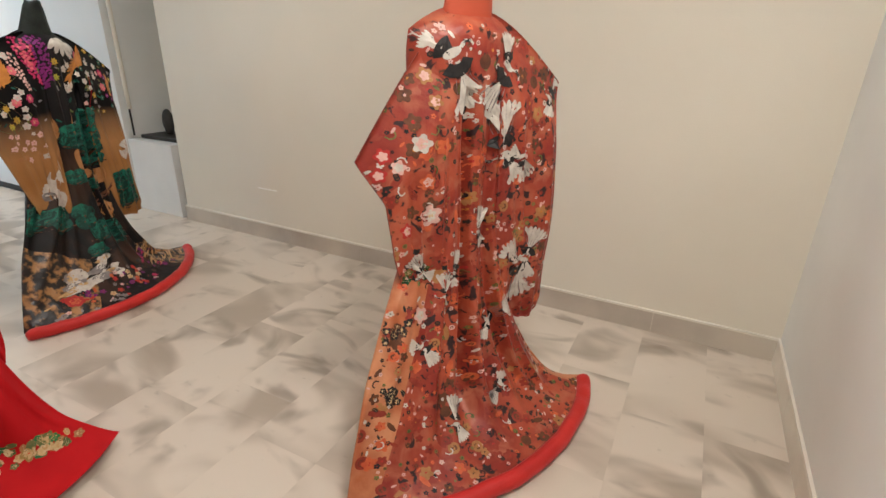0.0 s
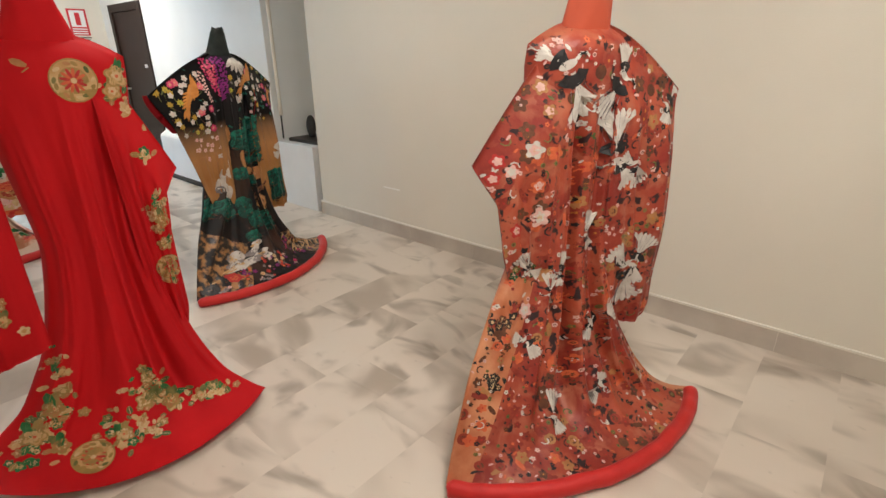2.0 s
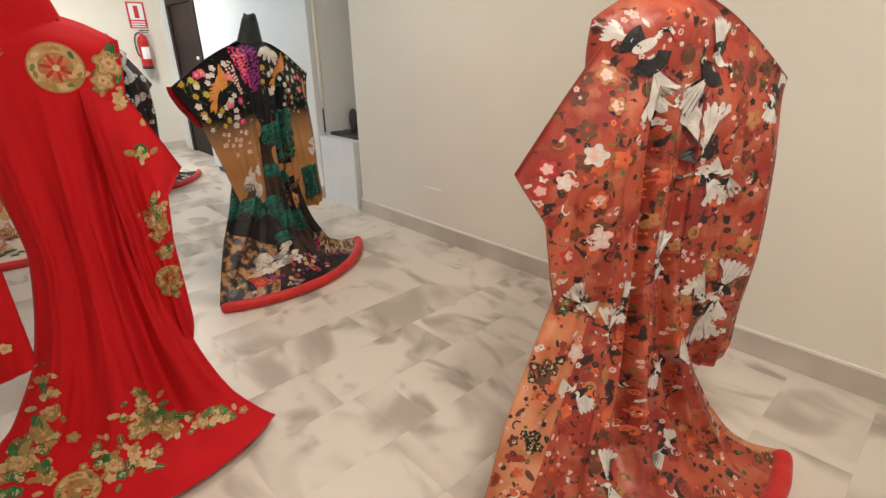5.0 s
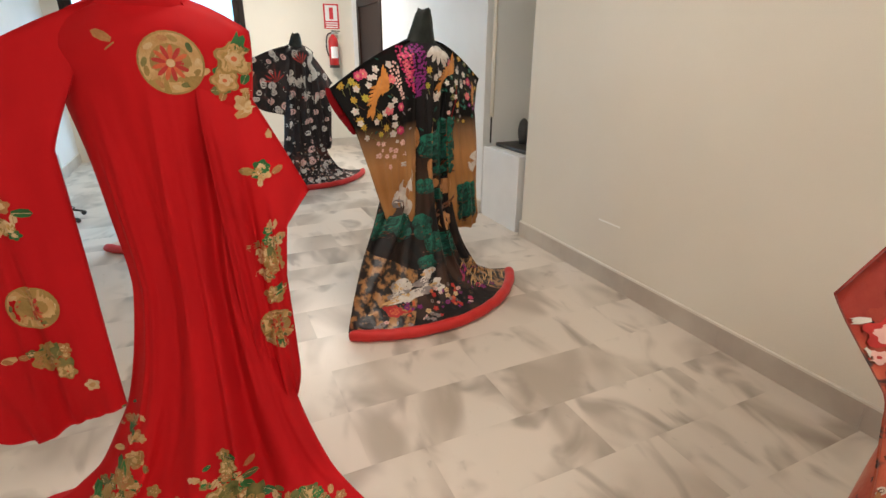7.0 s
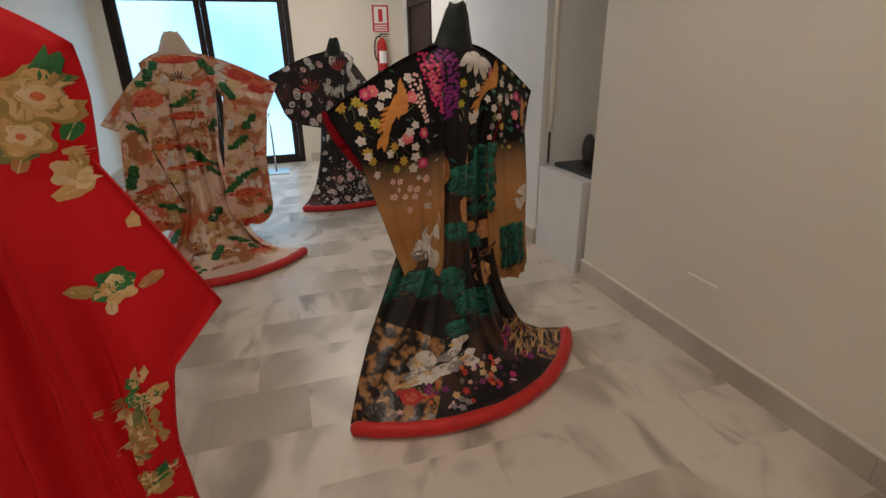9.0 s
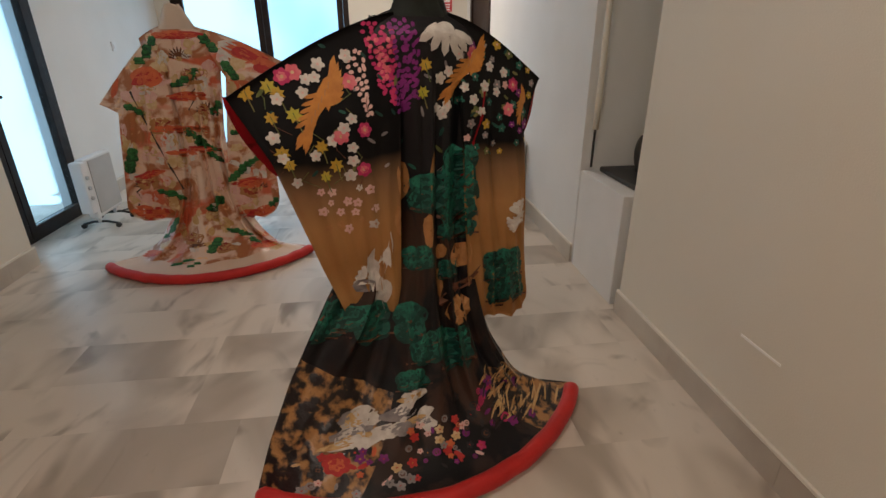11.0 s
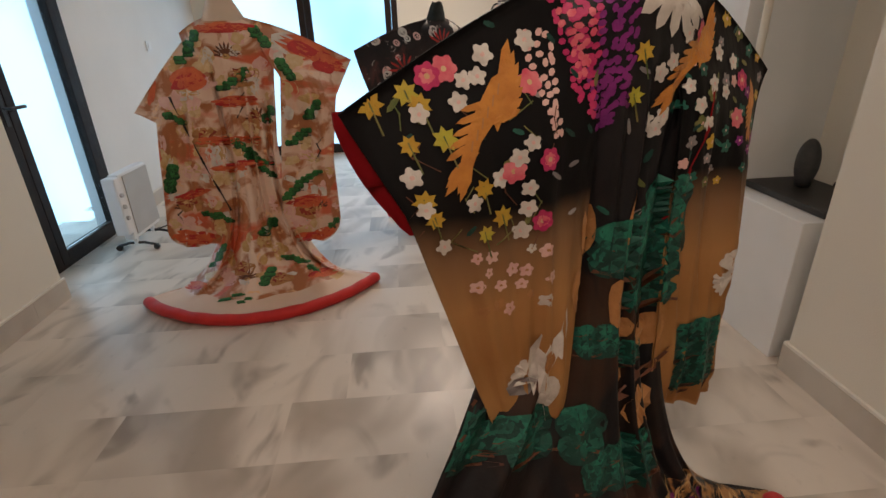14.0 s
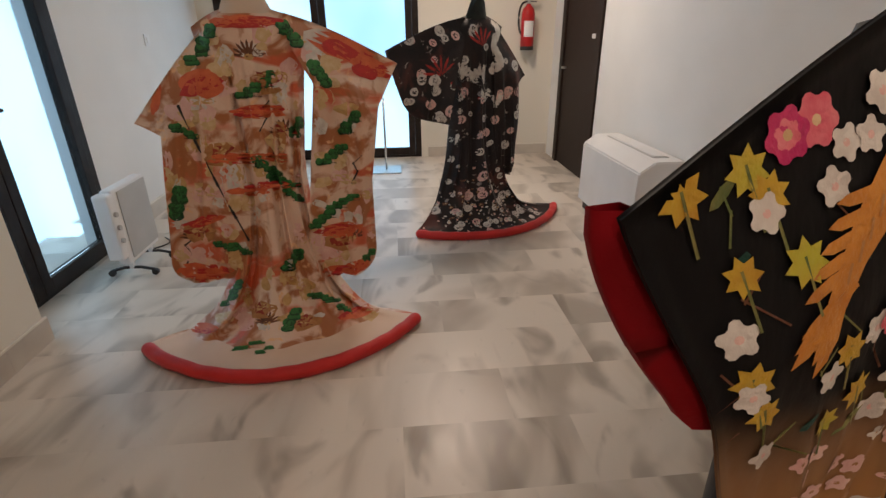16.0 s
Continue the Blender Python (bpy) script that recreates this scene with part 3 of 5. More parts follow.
class Robe:
    """A long-sleeved robe seen from behind: local x to its right, -y behind it, z up, the train spread behind on the floor."""

    def __init__(self, name, label, x, y, turn, body, sleeve, neck, left, right, hem=(0.0, 0.66, 0.13, 0.34), straight=(0.6, 0.1), width=(0.225, 0.20, 0.19),
                 folds=(), swing=(0.0, 0.0), roll=0.032, lining=None, neck_shape=(0.125, 0.05, 1.63), train=None, trunk=0.12, seed=1, top=1.50, roll_mat="red_pad", pits=(None, None), skew=0.0, creased=0.030):
        self.ob = thing(name, pose(x, y, 0, 0, 0, turn), label, "kimono", "robes on stands")
        self.rnd = random.Random(seed)
        self.layer, self.count = 0.0008, 0
        self.tris = []
        self.skew, self.creased = skew, creased
        self.hem, self.straight, self.width, self.folds, self.trunk, self.top = hem, straight, width, folds, trunk, top
        nu, nv, nf = 96, 70, 14
        verts, faces, idx = [], [], []
        cols = nu + nf
        for j in range(nv + 1):
            v = j / nv
            row = [self.back(-1 + 2 * i / nu, v) for i in range(nu + 1)]
            a, b = row[-1], row[0]
            for k in range(1, nf):
                q = k / nf
                p = a.lerp(b, q)
                p.y += (0.14 + 0.05 * v) * math.sin(math.pi * q) ** 0.7
                if j == 0:
                    p.y = a.y + 0.05 * math.sin(math.pi * q)
                row.append(p)
            verts += row
        for j in range(nv):
            for i in range(cols):
                a, b = j * cols + i, j * cols + (i + 1) % cols
                faces.append((a, a + cols, b + cols, b))
                idx.append(1 if train and i < nu and train(-1 + 2 * i / nu, j / nv) else 0)
        faces.append(tuple(range(cols)))
        idx.append(0)
        mats = [body] + ([self.train_mat] if train else [])
        me = mesh_of("robe", verts, faces, mats, idx, True)
        me.polygons[len(me.polygons) - 1].use_smooth = False
        self.collect(verts, faces)
        robe = new("robe", me)
        robe.parent = self.ob
        self.robe = robe
        for side, pts, sw, pit in ((-1, left, swing[0], pits[0]), (1, right, swing[1], pits[1])):
            self.sleeve(side, pts, sw, sleeve, lining, pit)
        # collar on the neck of the stand
        wb, wt, zt = neck_shape
        bm = bmesh.new()
        rings = []
        for j in range(13):
            q = j / 12
            w = wb + (wt - wb) * q ** 0.75
            if q > 0.9:
                w *= 0.86
            z = top - 0.05 + (zt - top + 0.05) * q
            rings.append([bm.verts.new((w * math.cos(t) + 0.004 * math.sin(5 * t + j * 0.4), 0.085 - 0.035 * q + (0.050 - 0.016 * q) * math.sin(t), z + 0.006 * math.sin(3 * t))) for t in [2 * math.pi * i / 28 for i in range(28)]])
        for a, b in zip(rings, rings[1:]):
            for i in range(28):
                bm.faces.new((a[i], a[(i + 1) % 28], b[(i + 1) % 28], b[i]))
        bm.faces.new(rings[-1])
        part("collar", bm, neck, self.ob, smooth=True)
        if roll:
            pts = []
            for i in range(61):
                u = -1 + i / 30
                p = self.back(u, 1.0)
                pts.append((p.x, p.y - 0.012, roll * (0.93 + 0.05 * math.sin(i * 1.3))))
            bm = sweep(pts, roll, 12, 0.3)
            for vtx in bm.verts:
                vtx.co += Vector((0, 0, 1)) * 0.003 * noise.noise(vtx.co * 16)
                vtx.co.z = max(vtx.co.z, 0.002)
            part("hem_roll", bm, roll_mat, self.ob, "padded red hem roll", True)
        # the stand that carries the robe
        part("stand_pole", cyl(0.015, 0.015, 1.44, pose(0, 0.06, 0.72), 12), "black", self.ob, "dark stand inside the robe")
        self.bvh = BVHTree.FromPolygons(self.tris[0], self.tris[1])

    train_mat = "k3_train"

    def collect(self, verts, faces):
        if not self.tris:
            self.tris = [[], []]
        o = len(self.tris[0])
        self.tris[0] += [tuple(v) for v in verts]
        self.tris[1] += [tuple(o + i for i in f) for f in faces]

    def crease(self, a, b, k):
        """Long hanging creases: sharp ridges between wide hollows, from -0.5 to 0.5."""
        n = noise.noise(Vector((a, b, self.top * 7 + self.width[1] * 31 + k)))
        m = noise.noise(Vector((a * 2.3, b * 1.6, self.top * 3 + k)))
        return (0.5 - min(1.0, abs(n) * 2.4)) * 0.7 + m * 0.35

    def back(self, u, v):
        """The back of the robe: u from its left edge to its right, v from the shoulders to the hem."""
        w0, w1, w2 = self.width
        hc, hw, hb, hd = self.hem
        zw, vs = 0.80, 0.42
        ztop = self.top - 0.085 * abs(u) ** 2.0
        s = min(1.0, v / vs)
        z = ztop + (zw - ztop) * s
        w = w0 + (w1 - w0) * ease(s * 1.6) + (w2 - w1) * ease((s - 0.5) * 2)
        x = w * u
        bulge = 0.135 * math.sqrt(max(0.0, 1 - 0.97 * u * u))
        depth = (-0.125 + bulge) * 1.0
        if s < 0.12:
            phi = s / 0.12 * math.pi / 2
            depth = -0.085 + (depth + 0.085) * math.sin(phi)
            z += 0.03 * (math.cos(phi) - 1) * (1 - s / 0.12)
        fold = 0.0
        for u0, fw, fd in self.folds:
            fold -= fd * math.exp(-((u - u0) / fw) ** 2)
        fold += 0.007 * math.sin(9 * u + 1.5) + 0.004 * math.sin(21 * u + 0.7 + 2 * v)
        fold += self.crease(u * 4.0, v * 1.5, 0) * self.creased
        amt = ease((v - 0.06) * 5)
        if v <= vs:
            return Vector((x, -(depth + fold * amt), z))
        q = (v - vs) / (1 - vs)
        st = (self.straight[0] if u < 0 else self.straight[1]) * abs(u) ** 1.5
        hx, hy = hc + hw * math.sin(u * math.pi / 2 * 0.98), hb + hd * math.cos(u * math.pi / 2 * 0.98) ** 1.7 + self.skew * u
        cz = 0.0 + 0.36 * st
        cx = x + (self.trunk + 0.42 * st) * (hx - x)
        cd = depth + 0.03 + (0.10 + 0.3 * st) * (hy - depth)
        a, b, c = (1 - q) ** 2, 2 * q * (1 - q), q * q
        px, pd, pz = a * x + b * cx + c * hx, a * depth + b * cd + c * hy, a * zw + b * cz + c * 0.035
        # creases where the train breaks on the floor
        n1 = noise.noise(Vector((u * 4.0, q * 5.0, self.hem[3] * 9 + self.top)))
        pz = max(0.012, pz + 0.028 * n1 * math.sin(math.pi * q) * ease(q * 2) + 0.012 * math.sin(13 * u + 3) * ease((q - 0.35) * 3) * (1 - q))
        wave = fold * (1.0 + 0.8 * math.sin(math.pi * q)) * (1 - 0.9 * ease((q - 0.5) * 2.2))
        return Vector((px, -(pd + wave), pz))

    def sleeve(self, side, pts, swing, material, lining, pit=None):
        """A hanging sleeve, with pts the cuff's top and foot, the outer edge half-way, the bottom's outer and inner corner;
        below the pit, where there is one, its inner edge hangs free of the body."""
        top_in = (0.09, self.top - 0.022)
        ct, cf, mid, bo, bi = pts
        outer = [(0.0, ct), (0.20, cf), (0.55, mid), (1.0, bo)]
        na, nb = 26, 46
        grids = []
        for sheet in (0, 1):
            g = []
            for j in range(nb + 1):
                for i in range(na + 1):
                    a, b = i / na, j / nb
                    if a > 0.62 and b > 0.86:
                        p, r = (a - 0.62) / 0.38, (b - 0.86) / 0.14
                        a, b = 0.62 + 0.38 * p * math.sqrt(1 - r * r / 2), 0.86 + 0.14 * r * math.sqrt(1 - p * p / 2)
                    for (b0, p0), (b1, p1) in zip(outer, outer[1:]):
                        if b <= b1 + 1e-6:
                            k = (b - b0) / (b1 - b0)
                            o = (p0[0] + (p1[0] - p0[0]) * k, p0[1] + (p1[1] - p0[1]) * k)
                            break
                    inn = (top_in[0] + (bi[0] - top_in[0]) * b, top_in[1] + (bi[1] - top_in[1]) * b)
                    if pit:
                        k = b / 0.28 if b < 0.28 else (b - 0.28) / 0.72
                        p0, p1 = (top_in, pit) if b < 0.28 else (pit, bi)
                        inn = (p0[0] + (p1[0] - p0[0]) * k, p0[1] + (p1[1] - p0[1]) * k)
                    x, z = inn[0] + (o[0] - inn[0]) * a, inn[1] + (o[1] - inn[1]) * a
                    z += 0.026 * math.sin(math.pi * a ** 0.8) * (1 - b) ** 2
                    edge = (1 - (2 * a - 1) ** 6) * (1 - (2 * b - 1) ** 8)
                    th = 0.003 + 0.014 * edge
                    d = -0.065 + 0.06 * ease(b * 4) - swing * max(0.0, x - 0.14)
                    d += (0.018 * math.sin(6.5 * a + 2.2 * b + side) + 0.009 * math.sin(15 * a + 1.5 + 3 * b) + 0.008 * math.sin(9 * b + 4 * a)) * ease(b * 2) * (0.3 + 0.7 * a)
                    d += self.crease(a * 5.0 - b * 1.2, b * 1.3, 3 + side) * 0.030 * ease(b * 2.5 - 0.1) * (1 - (2 * a - 1) ** 4)
                    d += th if sheet == 0 else -th
                    g.append(Vector((side * x, -d, z)))
            grids.append(g)
        verts = grids[0] + grids[1]
        n, cols = len(grids[0]), na + 1
        faces = []
        for j in range(nb):
            for i in range(na):
                a = j * cols + i
                f = (a, a + cols, a + cols + 1, a + 1)
                faces += [f, tuple(n + k for k in f[::-1])]
        rim = [j * cols for j in range(nb + 1)] + [nb * cols + i for i in range(1, na + 1)] + [j * cols + na for j in range(nb - 1, -1, -1)] + [i for i in range(na - 1, 0, -1)]
        for a, b in zip(rim, rim[1:] + rim[:1]):
            faces.append((a, b, n + b, n + a))
        ob = new("sleeve", mesh_of("sleeve", verts, faces, [material], None, True))
        ob.parent = self.ob
        self.collect(verts, faces)
        if lining:
            lv, lf = [], []
            for j in range(13):
                i = round(j * nb * 0.24 / 12) * cols + na
                p = grids[1][min(i, n - 1)]
                k = math.sin(math.pi * j / 12) ** 0.6
                q = Vector((p.x + side * (0.004 + 0.022 * k), p.y + 0.02, p.z - 0.010 * k))
                lv += [p + Vector((-side * 0.03, 0.004, 0)), q, q + Vector((0, 0.012, 0)), p + Vector((-side * 0.03, 0.03, 0))]
            for j in range(12):
                for k in range(4):
                    a = j * 4
                    lf.append((a + k, a + (k + 1) % 4, a + 4 + (k + 1) % 4, a + 4 + k))
            part_ob = new("cuff_lining", mesh_of("cuff_lining", lv, lf, [lining], None, True))
            part_ob.parent = ob
            tagged(part_ob, "red silk cuff lining")

    def lay(self, x, z, lift):
        eye = Vector((0.0, -2.3, 1.45))
        way = (Vector((x, 0, z)) - eye).normalized()
        hit, nrm, _, _ = self.bvh.ray_cast(eye, way)
        return None if hit is None else hit - way * lift

    def motif(self, name, shapes, label="", stuff=False):
        """Lays flat shapes of thread, each an outline round its middle and a material, on the cloth as one raised piece."""
        verts, faces, idx, mats = [], [], [], []
        self.count = (self.count + 1) % 6
        for k, (cx, cz, ring, m) in enumerate(shapes):
            if m not in mats:
                mats.append(m)
            self.layer = 0.0008 + (self.layer - 0.0008 + 0.000006) % 0.0017
            lift = self.layer if stuff else 0.0026 + 0.0003 * self.count + 0.00003 * k
            n = len(ring)
            pts = [(cx, cz)] + [(cx + (px - cx) * f, cz + (pz - cz) * f) for f in (0.5, 1.0) for px, pz in ring]
            laid = [self.lay(px, pz, lift) for px, pz in pts]
            if laid[0] is None:
                continue
            o = len(verts)
            verts += [p if p is not None else laid[0] for p in laid]

            def ok(*ids):
                ps = [laid[i] for i in ids]
                return all(p is not None for p in ps) and max((p - ps[0]).length for p in ps) < 0.075 and max(p.y for p in ps) - min(p.y for p in ps) < ((0.022 if stuff else 0.045) if ps[0].z > 0.3 else 0.075)

            for i in range(n):
                k = (i + 1) % n
                if ok(0, 1 + i, 1 + k):
                    faces.append((o, o + 1 + i, o + 1 + k))
                    idx.append(mats.index(m))
                if ok(1 + i, 1 + n + i, 1 + n + k, 1 + k):
                    faces.append((o + 1 + i, o + 1 + n + i, o + 1 + n + k, o + 1 + k))
                    idx.append(mats.index(m))
        if not faces:
            return None
        ob = new(name, mesh_of(name, verts, faces, mats, idx))
        ob.parent = self.ob
        return tagged(ob, label, kind="stuff" if stuff else "")


def turned(cx, cz, pts, ang):
    c, s = math.cos(radians(ang)), math.sin(radians(ang))
    return [(cx + x * c - z * s, cz + x * s + z * c) for x, z in pts]


def blob(cx, cz, rx, rz, m, ang=0, n=14, wob=0.0, rnd=None):
    pts = []
    for i in range(n):
        t = 2 * math.pi * i / n
        k = 1 + (rnd.uniform(-wob, wob) if rnd else 0)
        pts.append((rx * k * math.cos(t), rz * k * math.sin(t)))
    return (cx, cz, turned(cx, cz, pts, ang), m)


def petals(cx, cz, r, n, m, ang=0, deep=0.45, sharp=False):
    pts = []
    k = 2 if sharp else 5
    for i in range(n * k):
        t = 2 * math.pi * i / (n * k)
        if sharp:
            q = r if i % 2 == 0 else r * deep
        else:
            q = r * (deep + (1 - deep) * abs(math.cos(n * t / 2)) ** 0.6)
        pts.append((q * math.cos(t), q * math.sin(t)))
    return (cx, cz, turned(cx, cz, pts, ang), m)


def feather(cx, cz, length, w, m, ang):
    pts = [(0, w * 0.25), (length * 0.4, w * 0.5), (length * 0.8, w * 0.45), (length, 0), (length * 0.8, -w * 0.4), (length * 0.4, -w * 0.5), (0, -w * 0.25)]
    ring = turned(cx, cz, pts, ang)
    mx, mz = turned(cx, cz, [(length * 0.5, 0)], ang)[0]
    return (mx, mz, ring, m)


def stroke(points, w, m):
    out = []
    for (x0, z0), (x1, z1) in zip(points, points[1:]):
        d = math.hypot(x1 - x0, z1 - z0) or 1
        nx, nz = -(z1 - z0) / d * w / 2, (x1 - x0) / d * w / 2
        ex, ez = (x1 - x0) * 0.12, (z1 - z0) * 0.12
        out.append(((x0 + x1) / 2, (z0 + z1) / 2, [(x0 - ex + nx, z0 - ez + nz), (x1 + ex + nx, z1 + ez + nz), (x1 + ex - nx, z1 + ez - nz), (x0 - ex - nx, z0 - ez - nz)], m))
    return out


def sector(cx, cz, r0, r1, a0, a1, m, ang=0, teeth=0):
    """A slice of a ring, its outer edge cut into feather tips."""
    n = max(6, teeth * 3)
    out = []
    for i in range(n + 1):
        t = radians(a0 + (a1 - a0) * i / n)
        k = r1 * (0.90 + 0.10 * math.sin(math.pi * ((i * teeth / n) % 1.0))) if teeth else r1
        out.append((k * math.cos(t), k * math.sin(t)))
    for i in range(5):
        t = radians(a1 + (a0 - a1) * i / 4)
        out.append((r0 * math.cos(t), r0 * math.sin(t)))
    t, k = radians((a0 + a1) / 2), (r0 + r1) / 2
    mx, mz = turned(cx, cz, [(k * math.cos(t), k * math.sin(t))], ang)[0]
    return (mx, mz, turned(cx, cz, out, ang), m)


def crane(cx, cz, size, ang, wing="t_white"):
    """A crane in flight: two fans of white feathers with dark roots, a curved black neck and a red crown."""
    s = [sector(cx, cz, size * 0.10, size, -30, 30, wing, ang, 7)]
    for i in range(6):
        a = ang - 22 + i * 8.8
        s += stroke(turned(cx, cz, [(size * 0.45, 0), (size * 0.88, 0)], a), size * 0.012, "t_grey")
    s.append(sector(cx, cz, size * 0.10, size * 0.72, 185, 240, wing, ang, 6))
    s.append(sector(cx, cz, size * 0.10, size * 0.34, 172, 250, "t_black", ang))
    s.append(sector(cx, cz, size * 0.14, size * 0.36, -62, 58, "t_black", ang))
    b = turned(cx, cz, [(-size * 0.06, -size * 0.02)], ang)[0]
    s.append(blob(b[0], b[1], size * 0.08, size * 0.17, "t_white", ang))
    s += stroke(turned(cx, cz, [(-size * 0.08, size * 0.12), (-size * 0.14, size * 0.26), (-size * 0.10, size * 0.36), (size * 0.02, size * 0.40)], ang), size * 0.045, "t_white")
    s += stroke(turned(cx, cz, [(-size * 0.14, size * 0.24), (-size * 0.10, size * 0.35)], ang), size * 0.05, "t_black")
    h = turned(cx, cz, [(size * 0.03, size * 0.40)], ang)[0]
    s.append(blob(h[0], h[1], size * 0.05, size * 0.035, "t_red", ang, 8))
    return s


def gold_bird(cx, cz, size, ang):
    """A long golden bird: slender body, a raised wing of pointed feathers and a trailing tail."""
    at = lambda x, z: turned(cx, cz, [(x * size, z * size)], ang)[0]
    s = [feather(*at(-0.32, 0), size * 0.78, size * 0.20, "t_amber", ang)]
    for i in range(7):
        s.append(feather(*at(-0.20, 0.01 * (i - 3)), size * (0.30 + 0.05 * (i % 3)), size * 0.06, "t_amber", ang + 160 + i * 7))
    for i in range(7):
        s.append(feather(*at(0.02 + 0.03 * i, -0.02), size * (0.24 + 0.03 * i), size * 0.075, "t_amber", ang - 38 + i * 9))
    for i in range(5):
        s.append(feather(*at(-0.16 + 0.08 * i, 0.02), size * 0.24, size * 0.05, "t_amber", ang + 150 - i * 4))
    for i in range(6):
        s += stroke([at(-0.22 + i * 0.09, 0.01), at(-0.16 + i * 0.09, 0.03)], size * 0.012, "t_tan")
    return s


def blossom(cx, cz, r, m, ang=0, heart="t_yellow"):
    return [petals(cx, cz, r, 5, m, ang, 0.42), blob(cx, cz, r * 0.22, r * 0.22, heart, 0, 8)]


def maple(cx, cz, r, m, ang):
    return [petals(cx, cz, r, 7, m, ang, 0.60, True)]


def wisteria(cx, cz, length, m, rnd, sway=0.0):
    s = []
    n = int(length / 0.016)
    for i in range(n):
        q = i / n
        for k in (-1, 0, 1):
            w = 0.018 * (1 - q) + 0.004
            s.append(blob(cx + k * w + sway * q + rnd.uniform(-0.006, 0.006), cz - length * q + rnd.uniform(-0.006, 0.006), 0.0085, 0.0060, m, rnd.uniform(0, 90), 6))
    return s


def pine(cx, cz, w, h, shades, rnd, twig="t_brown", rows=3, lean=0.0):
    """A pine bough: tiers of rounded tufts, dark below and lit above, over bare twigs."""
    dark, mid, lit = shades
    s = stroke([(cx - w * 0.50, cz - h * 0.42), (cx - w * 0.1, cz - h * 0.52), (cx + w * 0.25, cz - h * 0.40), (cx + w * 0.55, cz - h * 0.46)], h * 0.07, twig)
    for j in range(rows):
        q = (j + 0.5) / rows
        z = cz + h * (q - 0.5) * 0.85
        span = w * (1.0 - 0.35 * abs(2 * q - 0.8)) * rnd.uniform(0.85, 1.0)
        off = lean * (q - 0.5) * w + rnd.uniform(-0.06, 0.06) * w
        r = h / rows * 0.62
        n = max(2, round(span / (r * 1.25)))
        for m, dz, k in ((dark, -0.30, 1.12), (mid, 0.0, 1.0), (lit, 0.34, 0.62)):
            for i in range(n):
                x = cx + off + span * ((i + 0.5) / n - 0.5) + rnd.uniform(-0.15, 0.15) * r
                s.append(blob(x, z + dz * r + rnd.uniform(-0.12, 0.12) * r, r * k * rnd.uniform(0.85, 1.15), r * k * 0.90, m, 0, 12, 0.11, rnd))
    for i in range(3):
        x, z = cx + rnd.uniform(-0.35, 0.35) * w, cz + rnd.uniform(-0.3, 0.2) * h
        s += stroke([(x - w * 0.10, z), (x, z - h * 0.03), (x + w * 0.10, z + h * 0.02)], h * 0.025, twig)
    return s


def medallion(cx, cz, r, ang=0):
    s = [blob(cx, cz, r, r * 1.02, "t_olive_gold", 0, 28), blob(cx, cz, r * 0.94, r * 0.96, "t_gold", 0, 28), blob(cx, cz, r * 0.62, r * 0.62, "t_olive_gold", 0, 24)]
    for i in range(13):
        a = ang + i * 360 / 13
        q = turned(cx, cz, [(r * 0.14, 0)], a)[0]
        s.append(feather(*q, r * 0.46, r * 0.15, "t_orange" if i % 2 else "t_red", a))
    s.append(blob(cx, cz, r * 0.13, r * 0.13, "t_cream", 0, 10))
    for i in range(11):
        a = ang + i * 33 + (i % 3) * 6
        q = turned(cx, cz, [(r * 0.79, 0)], a)[0]
        s.append(blob(*q, r * 0.17, r * 0.09, ("t_cream", "t_leaf", "t_olive_gold", "t_tan")[i % 4], a + 70, 10))
    return s


def bloom(cx, cz, r, rnd, base=("t_gold", "t_tan", "t_cream")):
    """A full blossom with paler inner petals, a pair of leaves behind it."""
    a = rnd.uniform(0, 72)
    s = [feather(cx, cz, r * 1.9, r * 0.8, rnd.choice(("t_green", "t_leaf", "t_leaf", "t_olive_gold")), a + rnd.uniform(0, 60)) for i in range(2)]
    m = rnd.choice(base)
    s.append(petals(cx, cz, r, 5, "t_olive_gold", a, 0.55))
    s.append(petals(cx, cz, r * 0.86, 5, m, a, 0.45))
    s.append(petals(cx + r * 0.06, cz + r * 0.08, r * 0.50, 5, "t_cream" if m != "t_cream" else "t_gold", a + 30, 0.5))
    s.append(blob(cx, cz, r * 0.15, r * 0.15, "t_orange", 0, 8))
    return s


def spray(cx, cz, w, h, n, rnd, mats=("t_gold", "t_olive_gold", "t_tan", "t_leaf", "t_cream", "t_green"), r=(0.010, 0.024)):
    """A dense spray of leaves and petals."""
    s = []
    for i in range(round(n * 1.5)):
        x, z = cx + rnd.gauss(0, 0.33) * w, cz + rnd.gauss(0, 0.33) * h
        k = rnd.uniform(*r)
        a = rnd.uniform(0, 360)
        if rnd.random() < 0.6:
            m = rnd.choice(mats)
            s.append(feather(x, z, k * 2.0, k * 1.15, m, a))
            s += stroke(turned(x, z, [(k * 0.2, 0), (k * 1.7, 0)], a), k * 0.10, "t_cream" if m != "t_cream" else "t_tan")
        else:
            m = rnd.choice(mats)
            s.append(petals(x, z, k * 1.15, 5, m, a, 0.5))
            s.append(petals(x, z, k * 0.6, 5, "t_cream" if m != "t_cream" else "t_gold", a + 36, 0.5))
    return s


def ring(cx, cz, r, m, heart):
    return [blob(cx, cz, r, r, m, 0, 14), blob(cx, cz, r * 0.55, r * 0.55, heart, 0, 10), blob(cx, cz, r * 0.22, r * 0.22, m, 0, 6)]


